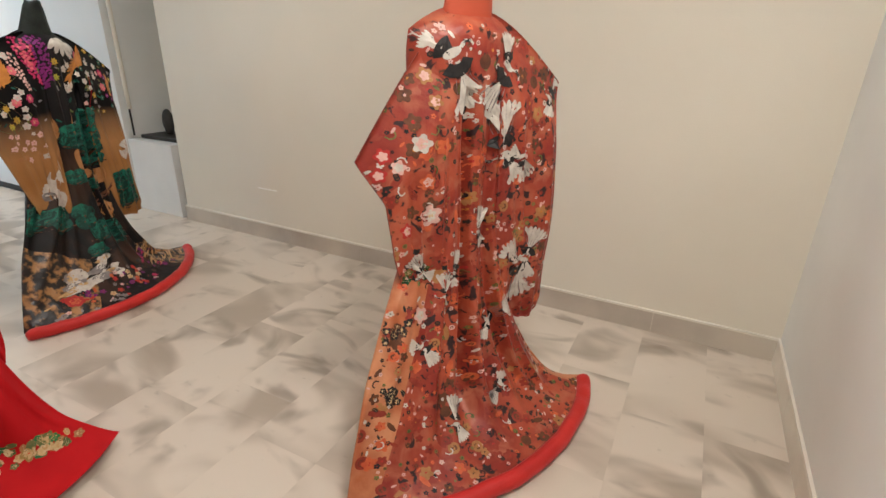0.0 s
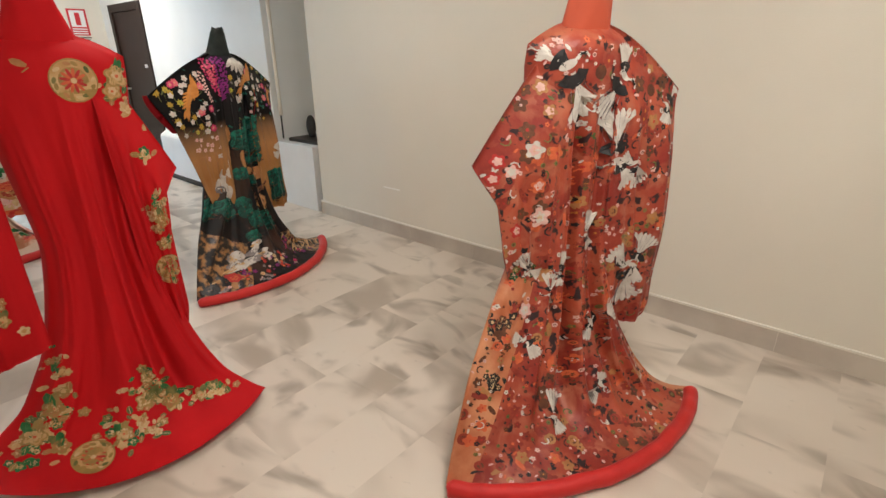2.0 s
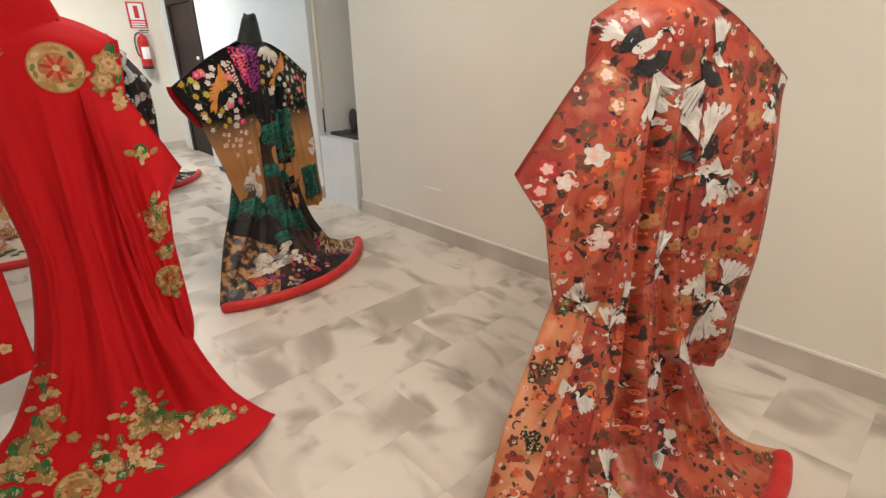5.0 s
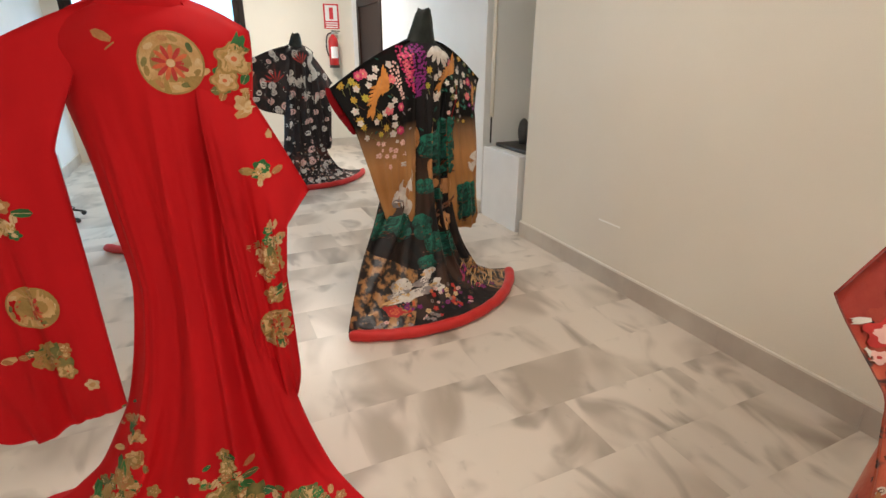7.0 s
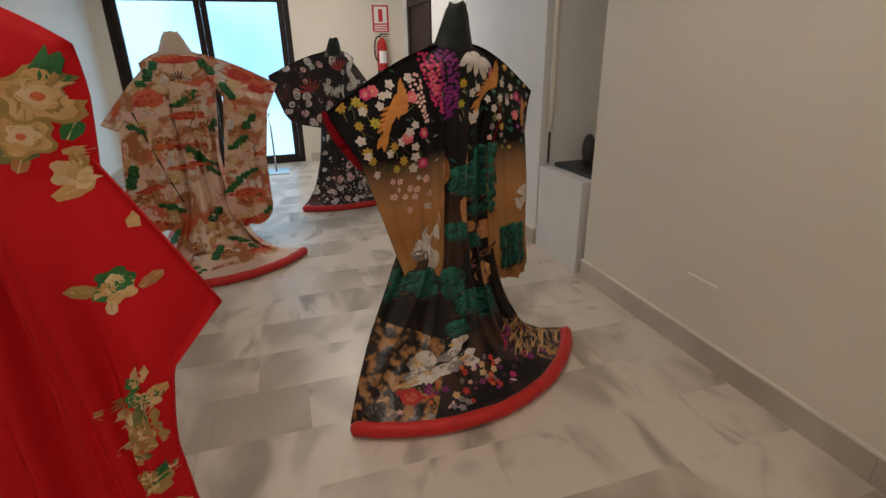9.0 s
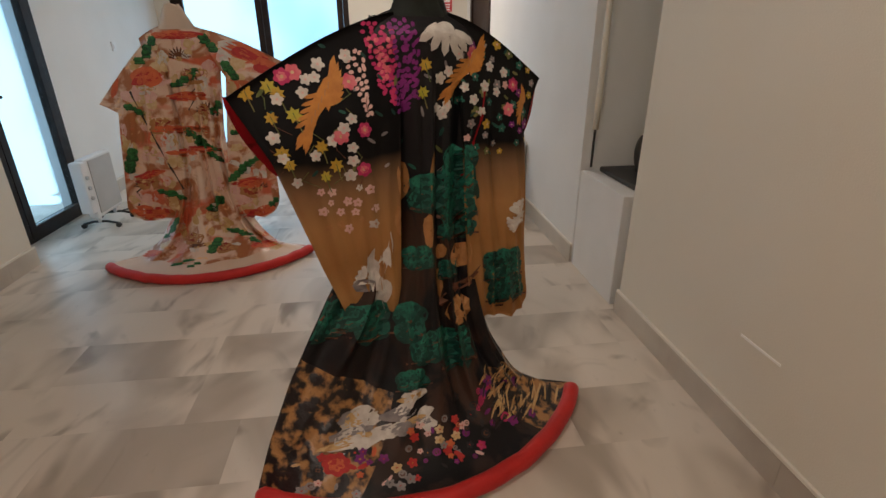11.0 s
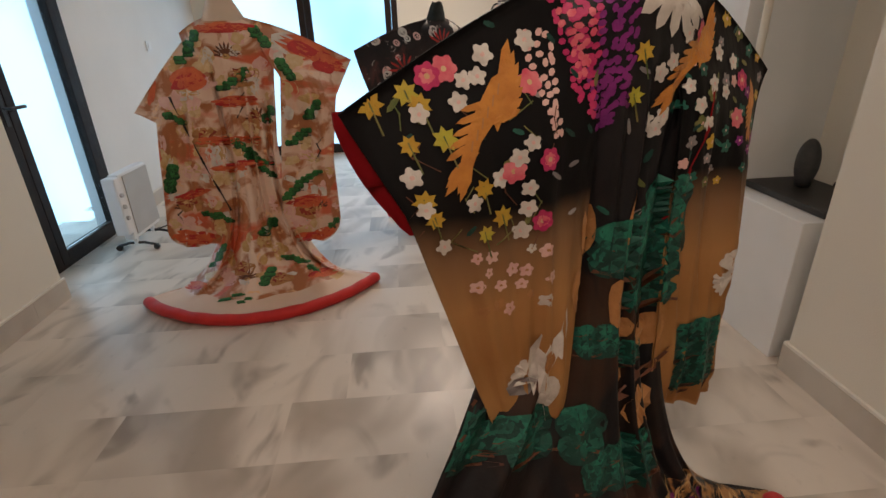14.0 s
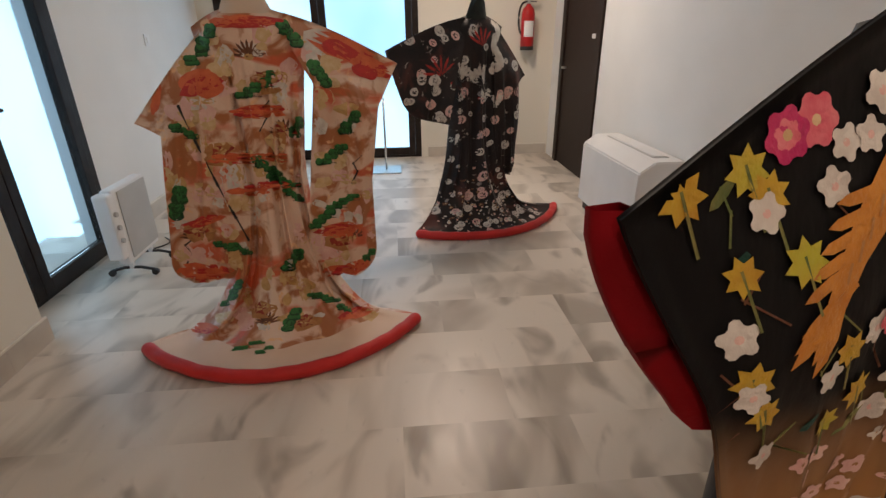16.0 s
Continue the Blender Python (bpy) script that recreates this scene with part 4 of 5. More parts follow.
def apart(rnd, n, x0, x1, z0, z1, gap):
    """Up to n scattered places that keep their distance."""
    out = []
    for i in range(n * 6):
        x, z = rnd.uniform(x0, x1), rnd.uniform(z0, z1)
        if all((x - a) ** 2 + (z - b) ** 2 > gap * gap for a, b in out):
            out.append((x, z))
            if len(out) >= n:
                break
    return out


def strewn(robe, n, box_, mats, r, rnd):
    s = []
    for x, z in apart(rnd, n, *box_, r[0] * 1.7):
        k = rnd.uniform(*r)
        m = rnd.choice(mats)
        if rnd.random() < 0.6:
            s += blossom(x, z, k, m, rnd.uniform(0, 72), rnd.choice(("t_red", "t_amber", "t_black")))
        elif rnd.random() < 0.5:
            s.append(feather(x, z, k * 2.2, k * 0.9, m, rnd.uniform(0, 360)))
        else:
            s += ring(x, z, k * 0.8, m, "t_brown")
    return s


# orange robe with cranes
r1 = random.Random(11)
Robe.train_mat = "k1_satin"
A = Robe("kimono", "orange-red brocade kimono with white cranes and padded red hem", -0.55, 1.87, 64, "k1", "k1", "k1_neck",
         ((0.45, 1.10), (0.37, 0.96), (0.35, 0.78), (0.26, 0.42), (0.06, 0.36)), ((0.47, 1.33), (0.42, 1.14), (0.43, 0.72), (0.42, 0.33), (0.13, 0.36)),
         hem=(-0.07, 0.62, 0.21, 0.22), skew=-0.03, straight=(1.35, 0.12), folds=((-0.18, 0.09, 0.065), (0.35, 0.10, 0.03), (0.05, 0.08, 0.02)), neck_shape=(0.112, 0.066, 1.74), width=(0.235, 0.22, 0.20), top=1.58,
         train=lambda u, v: v > 0.5 and (u < -0.72 or (u > 0.80 and v > 0.72)), seed=1)
FIELD = (-0.66, 0.62, -0.34, 1.52)
A.motif("ground_embroidery", strewn(A, 380, FIELD, ("t_rust", "t_rust", "t_brown", "t_orange", "t_tan", "t_rust"), (0.016, 0.034), r1), "dense muted embroidered flowers", True)
A.motif("blossom_embroidery", strewn(A, 1400, FIELD, ("t_pale_pink", "t_pale_pink", "t_orange", "t_black", "t_black", "t_black", "t_white", "t_leaf", "t_brown", "t_rust"), (0.005, 0.013), r1), "small embroidered blossoms", True)
A.motif("vine_embroidery", [q for x, z in apart(r1, 110, -0.6, 0.56, -0.3, 1.5, 0.06) for q in stroke([(x + 0.022 * math.cos(t + z * 40) * (1 - 0.13 * k), z + 0.022 * math.sin(t + z * 40) * (1 - 0.13 * k)) for k, t in enumerate((0, 0.7, 1.4, 2.1, 2.8, 3.5))], 0.005, r1.choice(("t_black", "t_black", "t_white", "t_leaf")))], "curling black and white embroidered vines", True)
for cx, cz, size, ang in ((-0.11, 1.42, 0.19, -62), (0.13, 1.38, 0.17, -128), (0.13, 1.09, 0.19, 98), (0.22, 1.06, 0.10, -62), (0.24, 0.62, 0.17, -82), (0.28, 0.63, 0.14, 62), (0.38, 1.28, 0.11, 40),
                          (0.03, 0.80, 0.10, 82), (-0.10, 0.66, 0.09, 60), (-0.24, 0.69, 0.08, 120), (-0.17, 0.58, 0.09, 70), (-0.23, 0.02, 0.13, 60), (0.07, 0.40, 0.13, 20), (0.06, 0.08, 0.10, -150), (-0.30, 0.40, 0.09, -60)):
    A.motif("crane", crane(cx, cz, size, ang), "embroidered white and black crane")
for cx, cz, r, m in ((-0.24, 1.15, 0.034, "t_white"), (-0.32, 1.08, 0.026, "t_pale_pink"), (-0.21, 0.90, 0.040, "t_pale_pink"), (-0.28, 0.53, 0.036, "t_pale_pink"), (-0.22, 1.02, 0.030, "t_orange"), (-0.36, 1.12, 0.028, "t_red"), (-0.38, 1.06, 0.026, "t_red"), (-0.30, 0.86, 0.030, "t_red"), (-0.18, 1.28, 0.026, "t_tan"), (-0.20, 1.36, 0.028, "t_tan")):
    A.motif("peony", blossom(cx, cz, r, m, cx * 900, "t_cream") + [petals(cx, cz, r * 0.6, 5, "t_white" if m == "t_pale_pink" else "t_pale_pink", 30, 0.5)], "embroidered peony")
A.motif("leaf_spray", spray(-0.25, 0.69, 0.07, 0.06, 12, r1, ("t_leaf", "t_green_dark", "t_white"), (0.010, 0.018)), "green embroidered leaves", True)
A.motif("branch", spray(-0.47, 0.26, 0.10, 0.06, 14, r1, ("t_black",), (0.010, 0.018)), "black embroidered sprig", True)
A.motif("branch", spray(-0.40, 0.50, 0.12, 0.05, 16, r1, ("t_black", "t_brown"), (0.010, 0.018)), "black embroidered sprig", True)

# plain red robe
r2 = random.Random(22)
B = Robe("kimono", "bright red crepe kimono with golden medallions and blossom sprays", -1.88, 0.60, 80, "red_crepe", "red_crepe", "red_crepe",
         ((0.66, 1.22), (0.60, 1.02), (0.56, 0.66), (0.52, 0.36), (0.22, 0.46)), ((0.345, 1.03), (0.275, 0.95), (0.26, 0.80), (0.27, 0.34), (0.14, 0.40)),
         hem=(-0.09, 0.56, 0.03, 0.35), skew=0.14, straight=(0.2, 0.35), folds=((-0.3, 0.12, 0.02), (0.45, 0.10, 0.025), (0.05, 0.2, 0.008)), swing=(-0.1, 0.35), roll=0, neck_shape=(0.115, 0.045, 1.72), width=(0.235, 0.195, 0.17), top=1.55, pits=((0.225, 1.20), None), creased=0.016, seed=2)
for cx, cz, r in ((0.06, 1.39, 0.070), (-0.22, -0.07, 0.075), (-0.36, 0.80, 0.060), (0.22, 0.66, 0.050)):
    B.motif("medallion", medallion(cx, cz, r), "golden embroidered fan medallion")
B.motif("leaf", [feather(-0.055, 1.44, 0.045, 0.022, "t_tan", 155), feather(-0.05, 1.435, 0.03, 0.004, "t_olive_gold", 215)], "single pale gold leaf", True)
for cx, cz, w, h, n in ((0.18, 1.33, 0.07, 0.10, 7), (0.26, 1.28, 0.03, 0.12, 6), (0.22, 1.10, 0.03, 0.05, 4), (0.22, 0.92, 0.05, 0.08, 7), (0.22, 0.82, 0.05, 0.08, 6), (0.22, 0.62, 0.05, 0.05, 5), (-0.34, 1.02, 0.06, 0.09, 6), (-0.37, 0.66, 0.09, 0.05, 9),
                        (-0.24, 0.36, 0.07, 0.22, 16), (-0.28, 0.16, 0.16, 0.16, 22), (0.02, 0.16, 0.13, 0.12, 22), (0.08, 0.06, 0.20, 0.12, 26), (0.24, 0.04, 0.12, 0.05, 12), (0.33, 0.0, 0.10, 0.03, 7), (-0.38, 0.06, 0.16, 0.12, 20), (-0.04, -0.05, 0.20, 0.10, 20), (-0.12, 0.02, 0.14, 0.10, 14)):
    B.motif("blossom_spray", spray(cx, cz, w, h, n, r2, r=(0.011, 0.022)), "gold and green embroidered blossom spray", True)
for cx, cz, r in ((0.19, 1.40, 0.042), (0.165, 1.35, 0.032), (0.27, 1.31, 0.030), (0.23, 0.86, 0.028), (0.22, 0.76, 0.030), (0.01, 0.10, 0.042), (0.10, 0.05, 0.040), (-0.28, 0.20, 0.040), (-0.36, 0.11, 0.042), (-0.30, 0.03, 0.036), (-0.10, -0.02, 0.034), (0.04, 0.20, 0.030), (-0.37, 0.64, 0.036), (-0.33, 0.60, 0.026), (0.22, 0.02, 0.028)):
    B.motif("blossom", bloom(cx, cz, r, r2), "gold and cream embroidered blossom")

# black and gold robe
r3 = random.Random(33)
Robe.train_mat = "k3_train"
C = Robe("kimono", "black and gold kimono with pines, blossoms and golden birds", -3.08, 1.85, 108, "k3_body", "k3_sleeve", "black_cloth",
         ((0.595, 1.255), (0.50, 1.07), (0.39, 0.72), (0.26, 0.34), (0.13, 0.40)), ((0.48, 1.27), (0.38, 1.09), (0.40, 0.72), (0.46, 0.33), (0.16, 0.38)),
         hem=(-0.06, 0.64, 0.13, 0.29), straight=(1.40, 0.0), trunk=0.06, width=(0.225, 0.21, 0.195), folds=((-0.55, 0.10, 0.03), (0.1, 0.12, 0.02), (0.55, 0.08, 0.03)), swing=(-0.02, 0.1), lining="red_lining",
         neck_shape=(0.115, 0.035, 1.63), train=lambda u, v: v > 0.72 and abs(u) > 0.4, seed=3)
MAPLES = ((-0.53, 1.27), (-0.47, 1.285), (-0.45, 1.265), (-0.48, 1.20), (-0.42, 1.205), (-0.47, 1.10), (-0.36, 1.11), (-0.355, 1.02), (-0.32, 1.05), (-0.02, 1.33), (-0.03, 1.25), (-0.455, 1.065))
for k, (x, z) in enumerate(MAPLES):
    C.motif("maple_leaf", maple(x, z, 0.024 - 0.0015 * (k % 4), "t_lime" if k % 3 == 1 else "t_yellow", 37 * k) + stroke([(x, z), (x + 0.012, z - 0.045)], 0.003, "t_leaf"))
WHITES = ((-0.37, 1.30), (-0.385, 1.265), (-0.33, 1.34), (-0.345, 1.305), (-0.29, 1.16), (-0.325, 1.125), (-0.265, 1.185), (-0.27, 1.06), (-0.28, 1.015), (-0.44, 1.01), (-0.455, 1.25), (-0.485, 1.145), (-0.47, 1.085), (-0.38, 1.085), (-0.25, 1.36), (-0.27, 1.10),
          (0.04, 1.18), (0.055, 1.205), (0.02, 1.20), (0.06, 1.31), (0.03, 1.29), (0.12, 1.26), (0.15, 1.22), (0.20, 1.26), (0.18, 1.18), (0.23, 1.32), (0.10, 1.36), (0.25, 1.24), (0.29, 1.30))
for k, (x, z) in enumerate(WHITES):
    C.motif("blossom", blossom(x, z, 0.017 + 0.0015 * (k % 3), "t_white", 29 * k, "t_pale_pink"))
for k, (x, z) in enumerate(((-0.40, 1.32), (-0.43, 1.31), (-0.255, 1.29), (-0.23, 1.15), (-0.30, 1.135), (-0.24, 1.03), (0.16, 1.36), (0.33, 1.26), (0.30, 1.18))):
    C.motif("peony", [petals(x, z, 0.024, 6, "t_magenta" if k % 2 else "t_pink", 20 * k, 0.62), petals(x, z, 0.014, 6, "t_pink", 30 + 20 * k, 0.6), blob(x, z, 0.005, 0.005, "t_cream", 0, 8)], "pink embroidered peony")
fl = []
for x, z in apart(r3, 46, 0.10, 0.44, 1.02, 1.40, 0.036):
    fl += blossom(x, z, r3.uniform(0.011, 0.020), r3.choice(("t_grey", "t_pale_pink", "t_leaf", "t_yellow", "t_pine", "t_pine", "t_grey", "t_purple")), r3.uniform(0, 72), "t_pale_pink")
for x, z in apart(r3, 44, -0.50, 0.42, 1.0, 1.40, 0.05):
    fl.append(feather(x, z, r3.uniform(0.02, 0.036), 0.010, r3.choice(("t_leaf", "t_pine", "t_grey", "t_pine_dark")), r3.uniform(200, 340)))
for x, z in apart(r3, 26, -0.50, -0.20, 1.02, 1.30, 0.06):
    fl += stroke([(x, z), (x + r3.uniform(-0.02, 0.02), z - 0.02), (x + r3.uniform(-0.03, 0.03), z - 0.045)], 0.0022, r3.choice(("t_leaf", "t_brown")))
C.motif("petal_embroidery", fl, "small muted embroidered blossoms and leaves", True)
for cx, cz, size, ang in ((-0.345, 1.225, 0.25, 56), (0.13, 1.31, 0.23, 42), (0.36, 1.19, 0.12, 72)):
    C.motif("bird", gold_bird(cx, cz, size, ang), "golden embroidered bird")
for k, (x, z, n, m) in enumerate(((-0.225, 1.37, 0.19, "t_pale_pink"), (-0.165, 1.44, 0.20, "t_magenta"), (-0.135, 1.43, 0.22, "t_magenta"), (-0.15, 1.40, 0.12, "t_pink"), (-0.095, 1.45, 0.26, "t_purple"), (-0.065, 1.44, 0.22, "t_purple"), (-0.11, 1.30, 0.12, "t_purple"))):
    C.motif("wisteria", wisteria(x, z, n, m, r3, 0.015), "embroidered hanging wisteria", True)
C.motif("crest", [feather(0.03 + 0.012 * i, 1.445 - 0.004 * i, 0.085, 0.030, "t_white", 215 + 24 * i) for i in range(6)] + [blob(0.05, 1.43, 0.04, 0.022, "t_white", 10, 14)], "white embroidered feathers")
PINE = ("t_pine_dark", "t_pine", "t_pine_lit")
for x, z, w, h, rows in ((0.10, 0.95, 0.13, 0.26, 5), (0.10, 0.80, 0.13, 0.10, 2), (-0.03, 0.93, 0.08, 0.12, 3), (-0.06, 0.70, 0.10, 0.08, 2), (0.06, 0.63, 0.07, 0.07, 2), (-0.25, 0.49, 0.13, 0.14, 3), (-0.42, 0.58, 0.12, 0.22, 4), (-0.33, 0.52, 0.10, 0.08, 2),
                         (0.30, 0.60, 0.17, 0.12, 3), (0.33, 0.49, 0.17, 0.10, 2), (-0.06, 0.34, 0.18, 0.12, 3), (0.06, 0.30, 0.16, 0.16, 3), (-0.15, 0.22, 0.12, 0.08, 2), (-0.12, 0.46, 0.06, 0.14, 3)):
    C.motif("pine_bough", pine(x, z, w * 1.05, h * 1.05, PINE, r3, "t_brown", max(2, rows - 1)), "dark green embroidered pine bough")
C.motif("fallen_petal_embroidery", [q for x, z in apart(r3, 16, -0.38, -0.20, 0.84, 0.98, 0.03) for q in blossom(x, z, r3.uniform(0.010, 0.019), r3.choice(("t_pale_pink", "t_white", "t_tan")), r3.uniform(0, 70), "t_tan")], "pale fallen petals on the gold", True)
C.motif("trunk_embroidery", stroke([(0.21, 0.62), (0.15, 0.56), (0.09, 0.545), (0.03, 0.50), (-0.02, 0.42)], 0.035, "t_brown") + stroke([(0.40, 0.44), (0.33, 0.41), (0.27, 0.42)], 0.018, "t_brown") + stroke([(-0.44, 0.47), (-0.36, 0.45), (-0.28, 0.44)], 0.014, "t_brown"), "dark brown embroidered pine trunk", True)
C.motif("crane", [feather(-0.215, 0.60, 0.22, 0.05, "t_white", 76), feather(-0.225, 0.60, 0.16, 0.05, "t_white", 88), feather(-0.215, 0.62, 0.09, 0.05, "t_grey", 168), sector(-0.215, 0.63, 0.01, 0.085, 100, 175, "t_white", 0, 5), blob(-0.20, 0.585, 0.030, 0.055, "t_white", -12)]
        + stroke([(-0.215, 0.59), (-0.228, 0.62), (-0.215, 0.655), (-0.20, 0.67)], 0.008, "t_brown") + stroke([(-0.20, 0.55), (-0.19, 0.50)], 0.003, "t_white") + stroke([(-0.21, 0.55), (-0.22, 0.50)], 0.003, "t_white"), "embroidered white crane")
C.motif("crane", [sector(0.37, 0.78, 0.01, 0.075, 60, 150, "t_white", 0, 5), sector(0.37, 0.78, 0.01, 0.07, 170, 240, "t_white", 0, 5), blob(0.37, 0.78, 0.03, 0.022, "t_white", 30)], "embroidered white crane")
for x, z, rx, rz in ((0.12, 0.67, 0.045, 0.05), (0.10, 0.45, 0.055, 0.065), (-0.10, 0.98, 0.022, 0.07), (0.0, 0.99, 0.014, 0.07), (-0.02, 0.79, 0.02, 0.06), (0.02, 0.58, 0.02, 0.06), (-0.12, 0.84, 0.02, 0.05), (-0.20, 0.68, 0.015, 0.03), (0.03, 0.70, 0.02, 0.03)):
    C.motif("dyed_patch", [blob(x, z, rx, rz, "t_tan", r3.uniform(-8, 8), 16, 0.10, r3)], "dyed gold patch")
C.motif("sleeve_slit", stroke([(0.195, 1.24), (0.18, 1.16), (0.15, 1.07), (0.115, 0.96)], 0.012, "red_lining"), "red lining in the sleeve opening")
C.motif("drift", [blob(-0.32 + r3.uniform(-0.17, 0.20), 0.08 + r3.uniform(-0.07, 0.08), r3.uniform(0.03, 0.07), r3.uniform(0.014, 0.032), r3.choice(("t_white", "t_white", "t_white", "t_gold", "t_grey")), r3.uniform(-30, 30), 12, 0.2, r3) for i in range(30)], "white embroidered drifts", True)
C.motif("flower_bed", strewn(C, 70, (-0.64, 0.05, -0.20, 0.02), ("t_grey", "t_red", "t_pale_pink", "t_purple", "t_orange", "t_black", "t_cream"), (0.012, 0.024), r3) + strewn(C, 24, (0.02, 0.40, -0.16, 0.10), ("t_magenta", "t_black", "t_black", "t_purple"), (0.015, 0.03), r3), "embroidered flower bed at the hem", True)
C.motif("peony", [petals(-0.50, -0.03, 0.05, 7, "t_red", 0, 0.7), petals(-0.50, -0.03, 0.03, 6, "t_orange", 20, 0.6)], "large red embroidered peony")
C.motif("grass_embroidery", [feather(r3.uniform(0.12, 0.52), r3.uniform(-0.12, 0.10), 0.10, 0.010, r3.choice(("t_black", "t_gold", "t_gold", "t_black")), r3.uniform(20, 70)) for i in range(80)], "gold and black embroidered grasses", True)

# cream and orange robe
r4 = random.Random(44)
Robe.train_mat = "cream"
D = Robe("kimono", "cream and orange kimono with green pine boughs, padded red hem", -4.88, 0.51, 96, "k4", "k4", "white_cloth",
         ((0.52, 1.04), (0.41, 0.99), (0.44, 0.75), (0.50, 0.27), (0.11, 0.31)), ((0.62, 1.26), (0.52, 1.08), (0.47, 0.75), (0.47, 0.25), (0.12, 0.28)),
         hem=(0.0, 0.65, 0.08, 0.36), width=(0.225, 0.19, 0.165), straight=(0.0, 0.0), trunk=0.04, folds=((-0.5, 0.08, 0.03), (0.15, 0.12, 0.02), (0.75, 0.08, 0.02)), neck_shape=(0.12, 0.05, 1.60),
         train=lambda u, v: v > 0.86, pits=(None, (0.245, 1.19)), seed=4)
D.motif("pagoda_brocade", [blob(r4.uniform(-0.45, 0.45), r4.uniform(0.0, 1.4), r4.uniform(0.02, 0.06), r4.uniform(0.015, 0.05), r4.choice(("t_gold", "t_cream", "t_cream", "t_pale_pink", "t_pale_pink", "t_white")), r4.uniform(-20, 20), 12, 0.25, r4) for i in range(150)], "gold woven pagoda and garden motifs", True)
for x, z, rx, rz, a in ((-0.20, 1.20, 0.10, 0.04, 25), (0.40, 1.33, 0.17, 0.035, -22), (0.50, 1.25, 0.11, 0.03, -25), (-0.05, 0.88, 0.22, 0.022, -3), (0.0, 0.74, 0.18, 0.022, 4), (-0.36, 0.34, 0.15, 0.04, -4), (0.32, 0.28, 0.16, 0.045, 6), (-0.41, 0.04, 0.08, 0.022, -20), (0.36, 0.03, 0.10, 0.02, 28), (-0.40, 1.20, 0.03, 0.09, -15), (0.0, 1.43, 0.20, 0.02, 0), (0.30, 0.50, 0.12, 0.03, 8), (-0.30, 0.60, 0.10, 0.02, 10), (0.02, 1.08, 0.13, 0.022, 0)):
    D.motif("cloud_band", [blob(x + r4.uniform(-0.4, 0.4) * rx, z + r4.uniform(-0.6, 0.6) * rz, rx * r4.uniform(0.45, 0.8), rz * r4.uniform(0.5, 1.0), r4.choice(("t_orange", "t_orange", "t_orange", "t_red")), a, 14, 0.14, r4) for i in range(8)], "orange embroidered cloud band")
D.motif("seat_brocade", [q for x, z in ((-0.34, 0.55), (0.30, 0.45), (0.06, 1.20), (0.10, 0.98), (-0.10, 0.10), (0.10, 0.0), (-0.18, 0.90)) for q in [blob(x, z, 0.075, 0.05, "t_tan", 0, 16, 0.2, r4), blob(x, z + 0.01, 0.055, 0.035, "t_rust", 0, 14, 0.3, r4), blob(x, z + 0.015, 0.04, 0.02, "t_gold", 0, 12, 0.3, r4)]], "brown and gold woven garden motifs", True)
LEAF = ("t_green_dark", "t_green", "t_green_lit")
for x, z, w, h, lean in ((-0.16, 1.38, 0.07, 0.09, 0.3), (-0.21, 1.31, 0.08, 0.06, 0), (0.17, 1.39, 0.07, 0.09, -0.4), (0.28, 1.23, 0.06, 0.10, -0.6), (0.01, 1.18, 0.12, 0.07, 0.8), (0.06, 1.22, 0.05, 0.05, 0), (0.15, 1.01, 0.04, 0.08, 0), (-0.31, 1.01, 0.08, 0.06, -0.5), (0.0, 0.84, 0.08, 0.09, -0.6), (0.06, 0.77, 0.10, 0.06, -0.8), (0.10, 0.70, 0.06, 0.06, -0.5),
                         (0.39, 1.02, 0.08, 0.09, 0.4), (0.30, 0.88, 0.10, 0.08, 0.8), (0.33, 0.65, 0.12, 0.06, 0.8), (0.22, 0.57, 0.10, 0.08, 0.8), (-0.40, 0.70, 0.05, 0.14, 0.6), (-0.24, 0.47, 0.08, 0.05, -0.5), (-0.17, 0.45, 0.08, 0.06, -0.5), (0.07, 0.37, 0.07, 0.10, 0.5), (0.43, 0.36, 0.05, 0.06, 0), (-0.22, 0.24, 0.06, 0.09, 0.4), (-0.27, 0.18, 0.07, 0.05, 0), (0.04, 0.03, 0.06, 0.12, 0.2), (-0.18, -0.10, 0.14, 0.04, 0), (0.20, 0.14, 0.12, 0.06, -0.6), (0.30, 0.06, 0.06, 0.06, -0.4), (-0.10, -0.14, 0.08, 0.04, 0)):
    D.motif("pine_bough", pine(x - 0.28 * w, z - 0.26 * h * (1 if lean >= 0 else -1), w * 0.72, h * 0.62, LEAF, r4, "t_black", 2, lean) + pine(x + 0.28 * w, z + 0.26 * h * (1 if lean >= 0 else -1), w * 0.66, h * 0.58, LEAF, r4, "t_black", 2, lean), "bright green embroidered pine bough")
for x, z in ((-0.36, 0.52), (0.36, 0.46), (0.0, 1.30), (0.10, 0.98), (-0.08, 0.02), (0.10, -0.02)):
    s = [feather(x, z, 0.07, 0.012, "t_brown", 10 + 20 * i) for i in range(9)] + [blob(x, z, 0.02, 0.014, "t_gold", 0, 8)]
    D.motif("fan", s, "brown embroidered fan", True)
# Black thread strip put in for the shade between left sleeve and body.
D.motif("dark_seam", stroke([(-0.31, 1.10), (-0.27, 0.95), (-0.22, 0.78), (-0.17, 0.62), (-0.13, 0.50)], 0.014, "t_black"), "black strip painted in for shade along the sleeve edge")
D.motif("branch_embroidery", [q for x, z in ((-0.42, 0.40), (0.02, 0.80), (0.0, 1.0), (0.38, 0.74)) for q in stroke([(x, z), (x + 0.03, z + 0.05), (x + 0.01, z + 0.09), (x + 0.05, z + 0.12)], 0.007, "t_black")], "black embroidered branches", True)

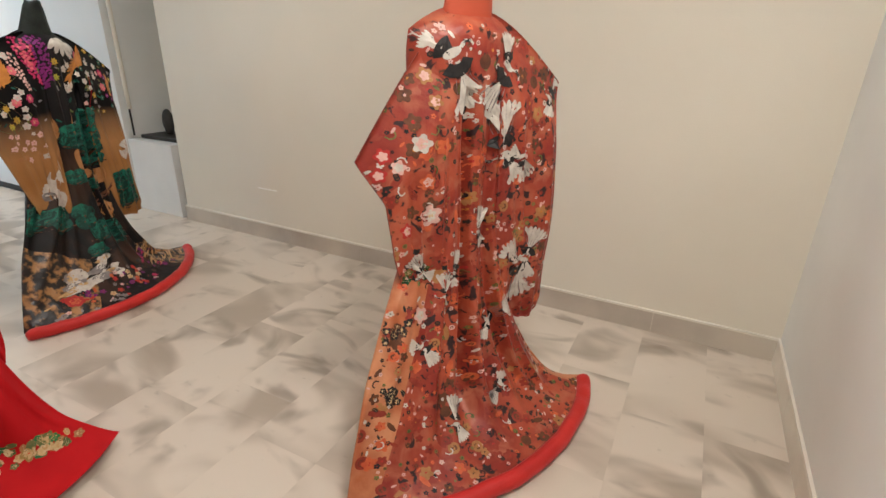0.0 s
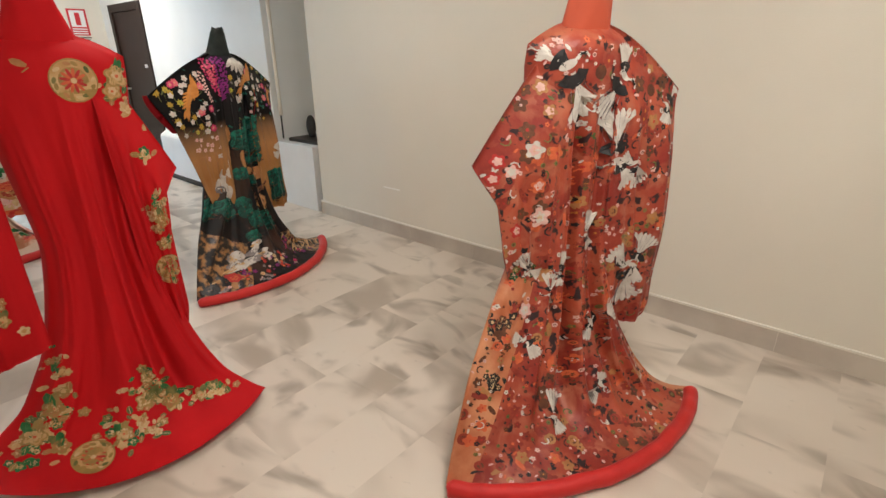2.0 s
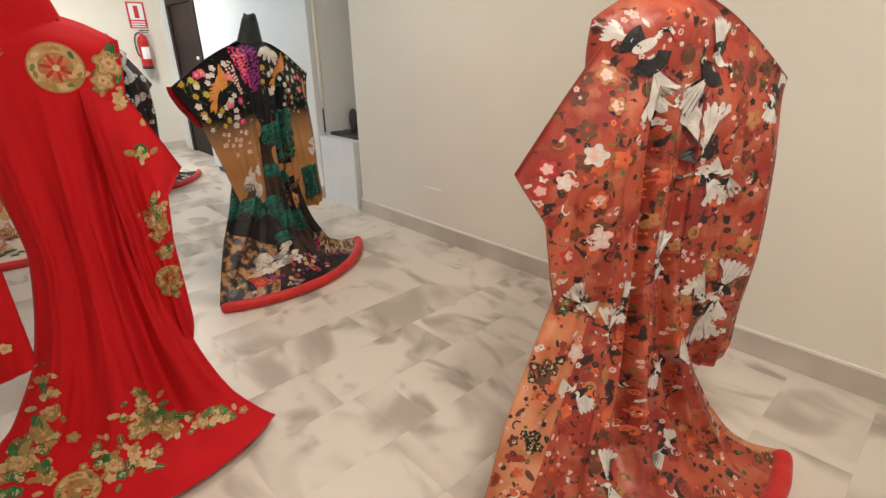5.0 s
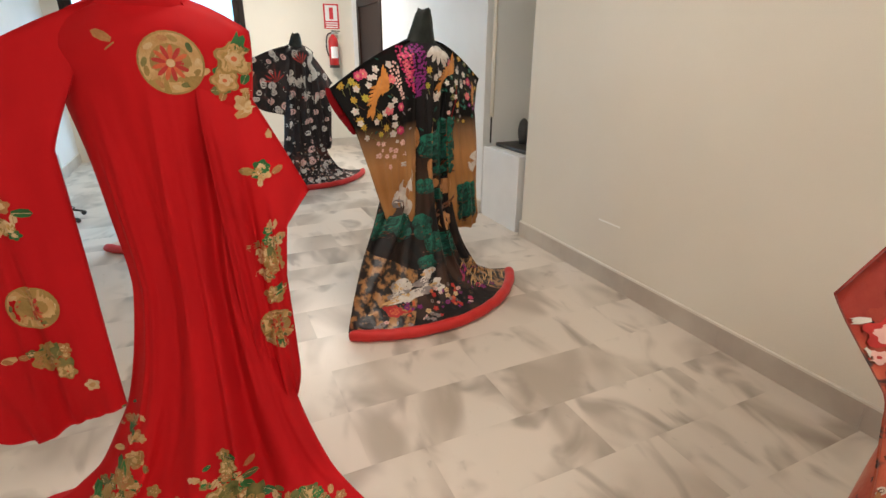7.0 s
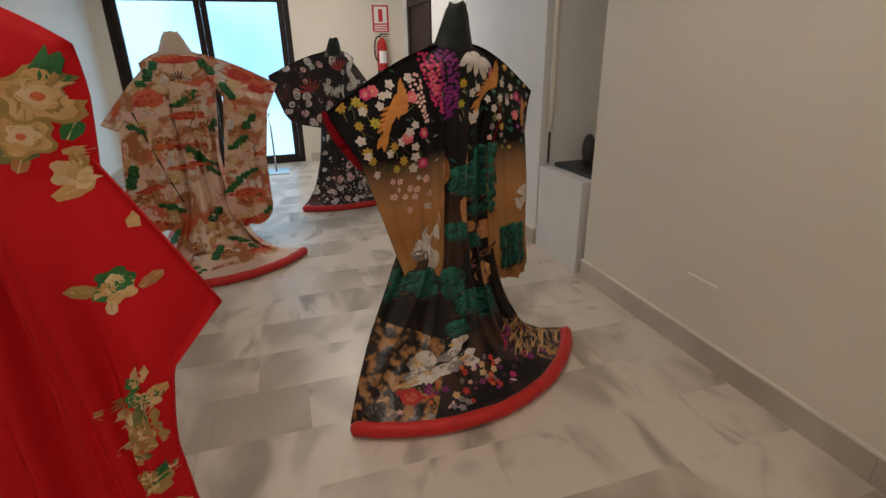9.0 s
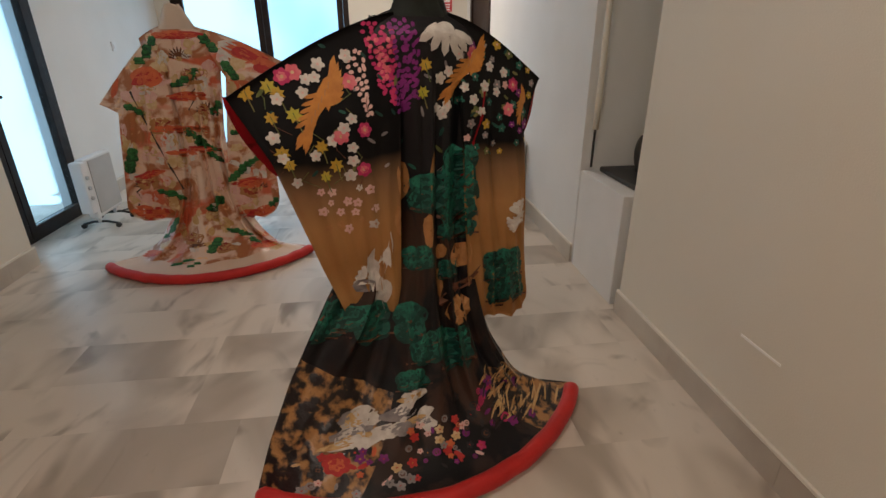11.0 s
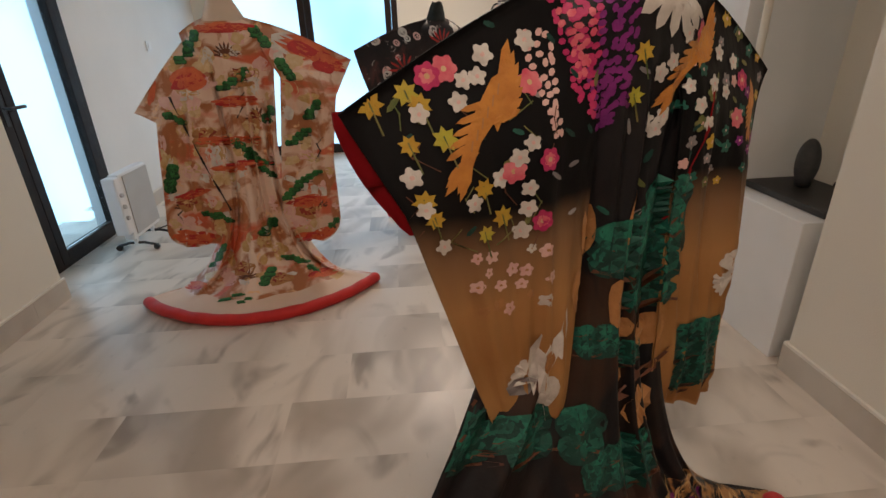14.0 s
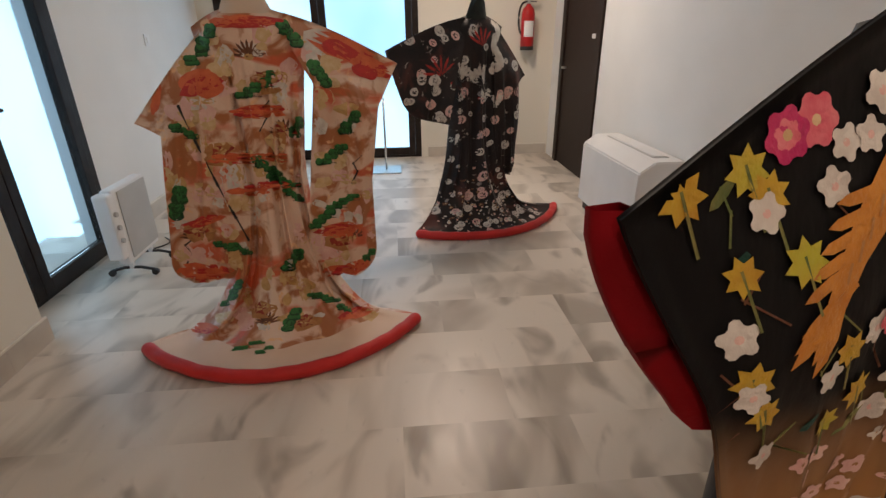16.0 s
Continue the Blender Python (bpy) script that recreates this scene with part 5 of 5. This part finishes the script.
# black robe with white rings
r5 = random.Random(55)
E_ = Robe("kimono", "black kimono with white ring flowers and a padded red hem", -6.29, 1.72, 114, "k5", "k5", "black_cloth",
          ((0.70, 1.28), (0.66, 1.08), (0.62, 0.95), (0.55, 0.85), (0.26, 0.78)), ((0.44, 1.08), (0.34, 1.03), (0.34, 0.70), (0.33, 0.34), (0.16, 0.36)),
          hem=(0.08, 0.65, 0.03, 0.33), straight=(0.5, 0.0), trunk=0.05, folds=((-0.3, 0.12, 0.02), (0.3, 0.1, 0.02)), swing=(0, 0), neck_shape=(0.10, 0.04, 1.60), seed=5)
rg = []
for i in range(150):
    rg += ring(r5.uniform(-0.60, 0.52), r5.uniform(-0.18, 1.42), r5.uniform(0.018, 0.042), r5.choice(("t_white", "t_white", "t_pale_pink")), r5.choice(("t_black", "t_grey")))
E_.motif("ring_flower_embroidery", rg, "white embroidered ring flowers", True)
E_.motif("crane", crane(0.05, 0.98, 0.20, 120), "embroidered white crane")
E_.motif("crane", crane(-0.20, 1.02, 0.18, 60), "embroidered white crane")
E_.motif("drift", [blob(0.13 + 0.025 * math.sin(i), 1.44 - 0.03 * i, 0.045, 0.03, "t_white", 20 * i, 10, 0.2, r5) for i in range(11)], "white embroidered band")
E_.motif("fan_embroidery", [feather(-0.34, 1.12, 0.13, 0.018, "t_red" if i % 2 else "t_black", 20 + 14 * i) for i in range(12)] + [feather(0.0, 1.30, 0.12, 0.018, "t_red" if i % 2 else "t_black", 40 + 12 * i) for i in range(10)], "red embroidered fans", True)
E_.motif("petals_fallen", spray(-0.1, 0.1, 0.9, 0.5, 160, r5, ("t_white", "t_grey", "t_pale_pink", "t_brown"), (0.006, 0.016)), "scattered pale petals", True)

# ---- floor of tiles ----
floor = structure("floor", box(WEST - 0.2, EAST + 0.2, -1.2, 3.5, -0.12, -0.006), "grout", "marble-look porcelain tile floor in staggered rows", "floor")
TW, TL = 0.32, 0.655
tile_mesh = None
rt = random.Random(7)
nx = 0
x = -1.53 - TW * 23
while x < EAST:
    off = (0.37, 0.59, 0.15)[(nx * 1 + (0 if nx % 4 else 1)) % 3]
    y = -1.30 + off - TL + 0.04
    while y < 3.45:
        if tile_mesh is None:
            bm = box(-TW / 2 + 0.00008, TW / 2 - 0.00008, -TL / 2 + 0.00008, TL / 2 - 0.00008, -0.006, 0.0)
            tile_mesh = bpy.data.meshes.new("tile")
            bm.to_mesh(tile_mesh)
            bm.free()
            tile_mesh.materials.append(M["marble"])
        if x > WEST - 0.35 and y + TL > -0.95 and (y < 2.93 or (-4.9 < x < -3.6 and y < 3.3)):
            t = new("tile", tile_mesh)
            t.parent = floor
            t.matrix_world = pose(x + TW / 2, y + TL / 2, 0, 0, 0, 180 * rt.randint(0, 1))
        y += TL
    x += TW
    nx += 1
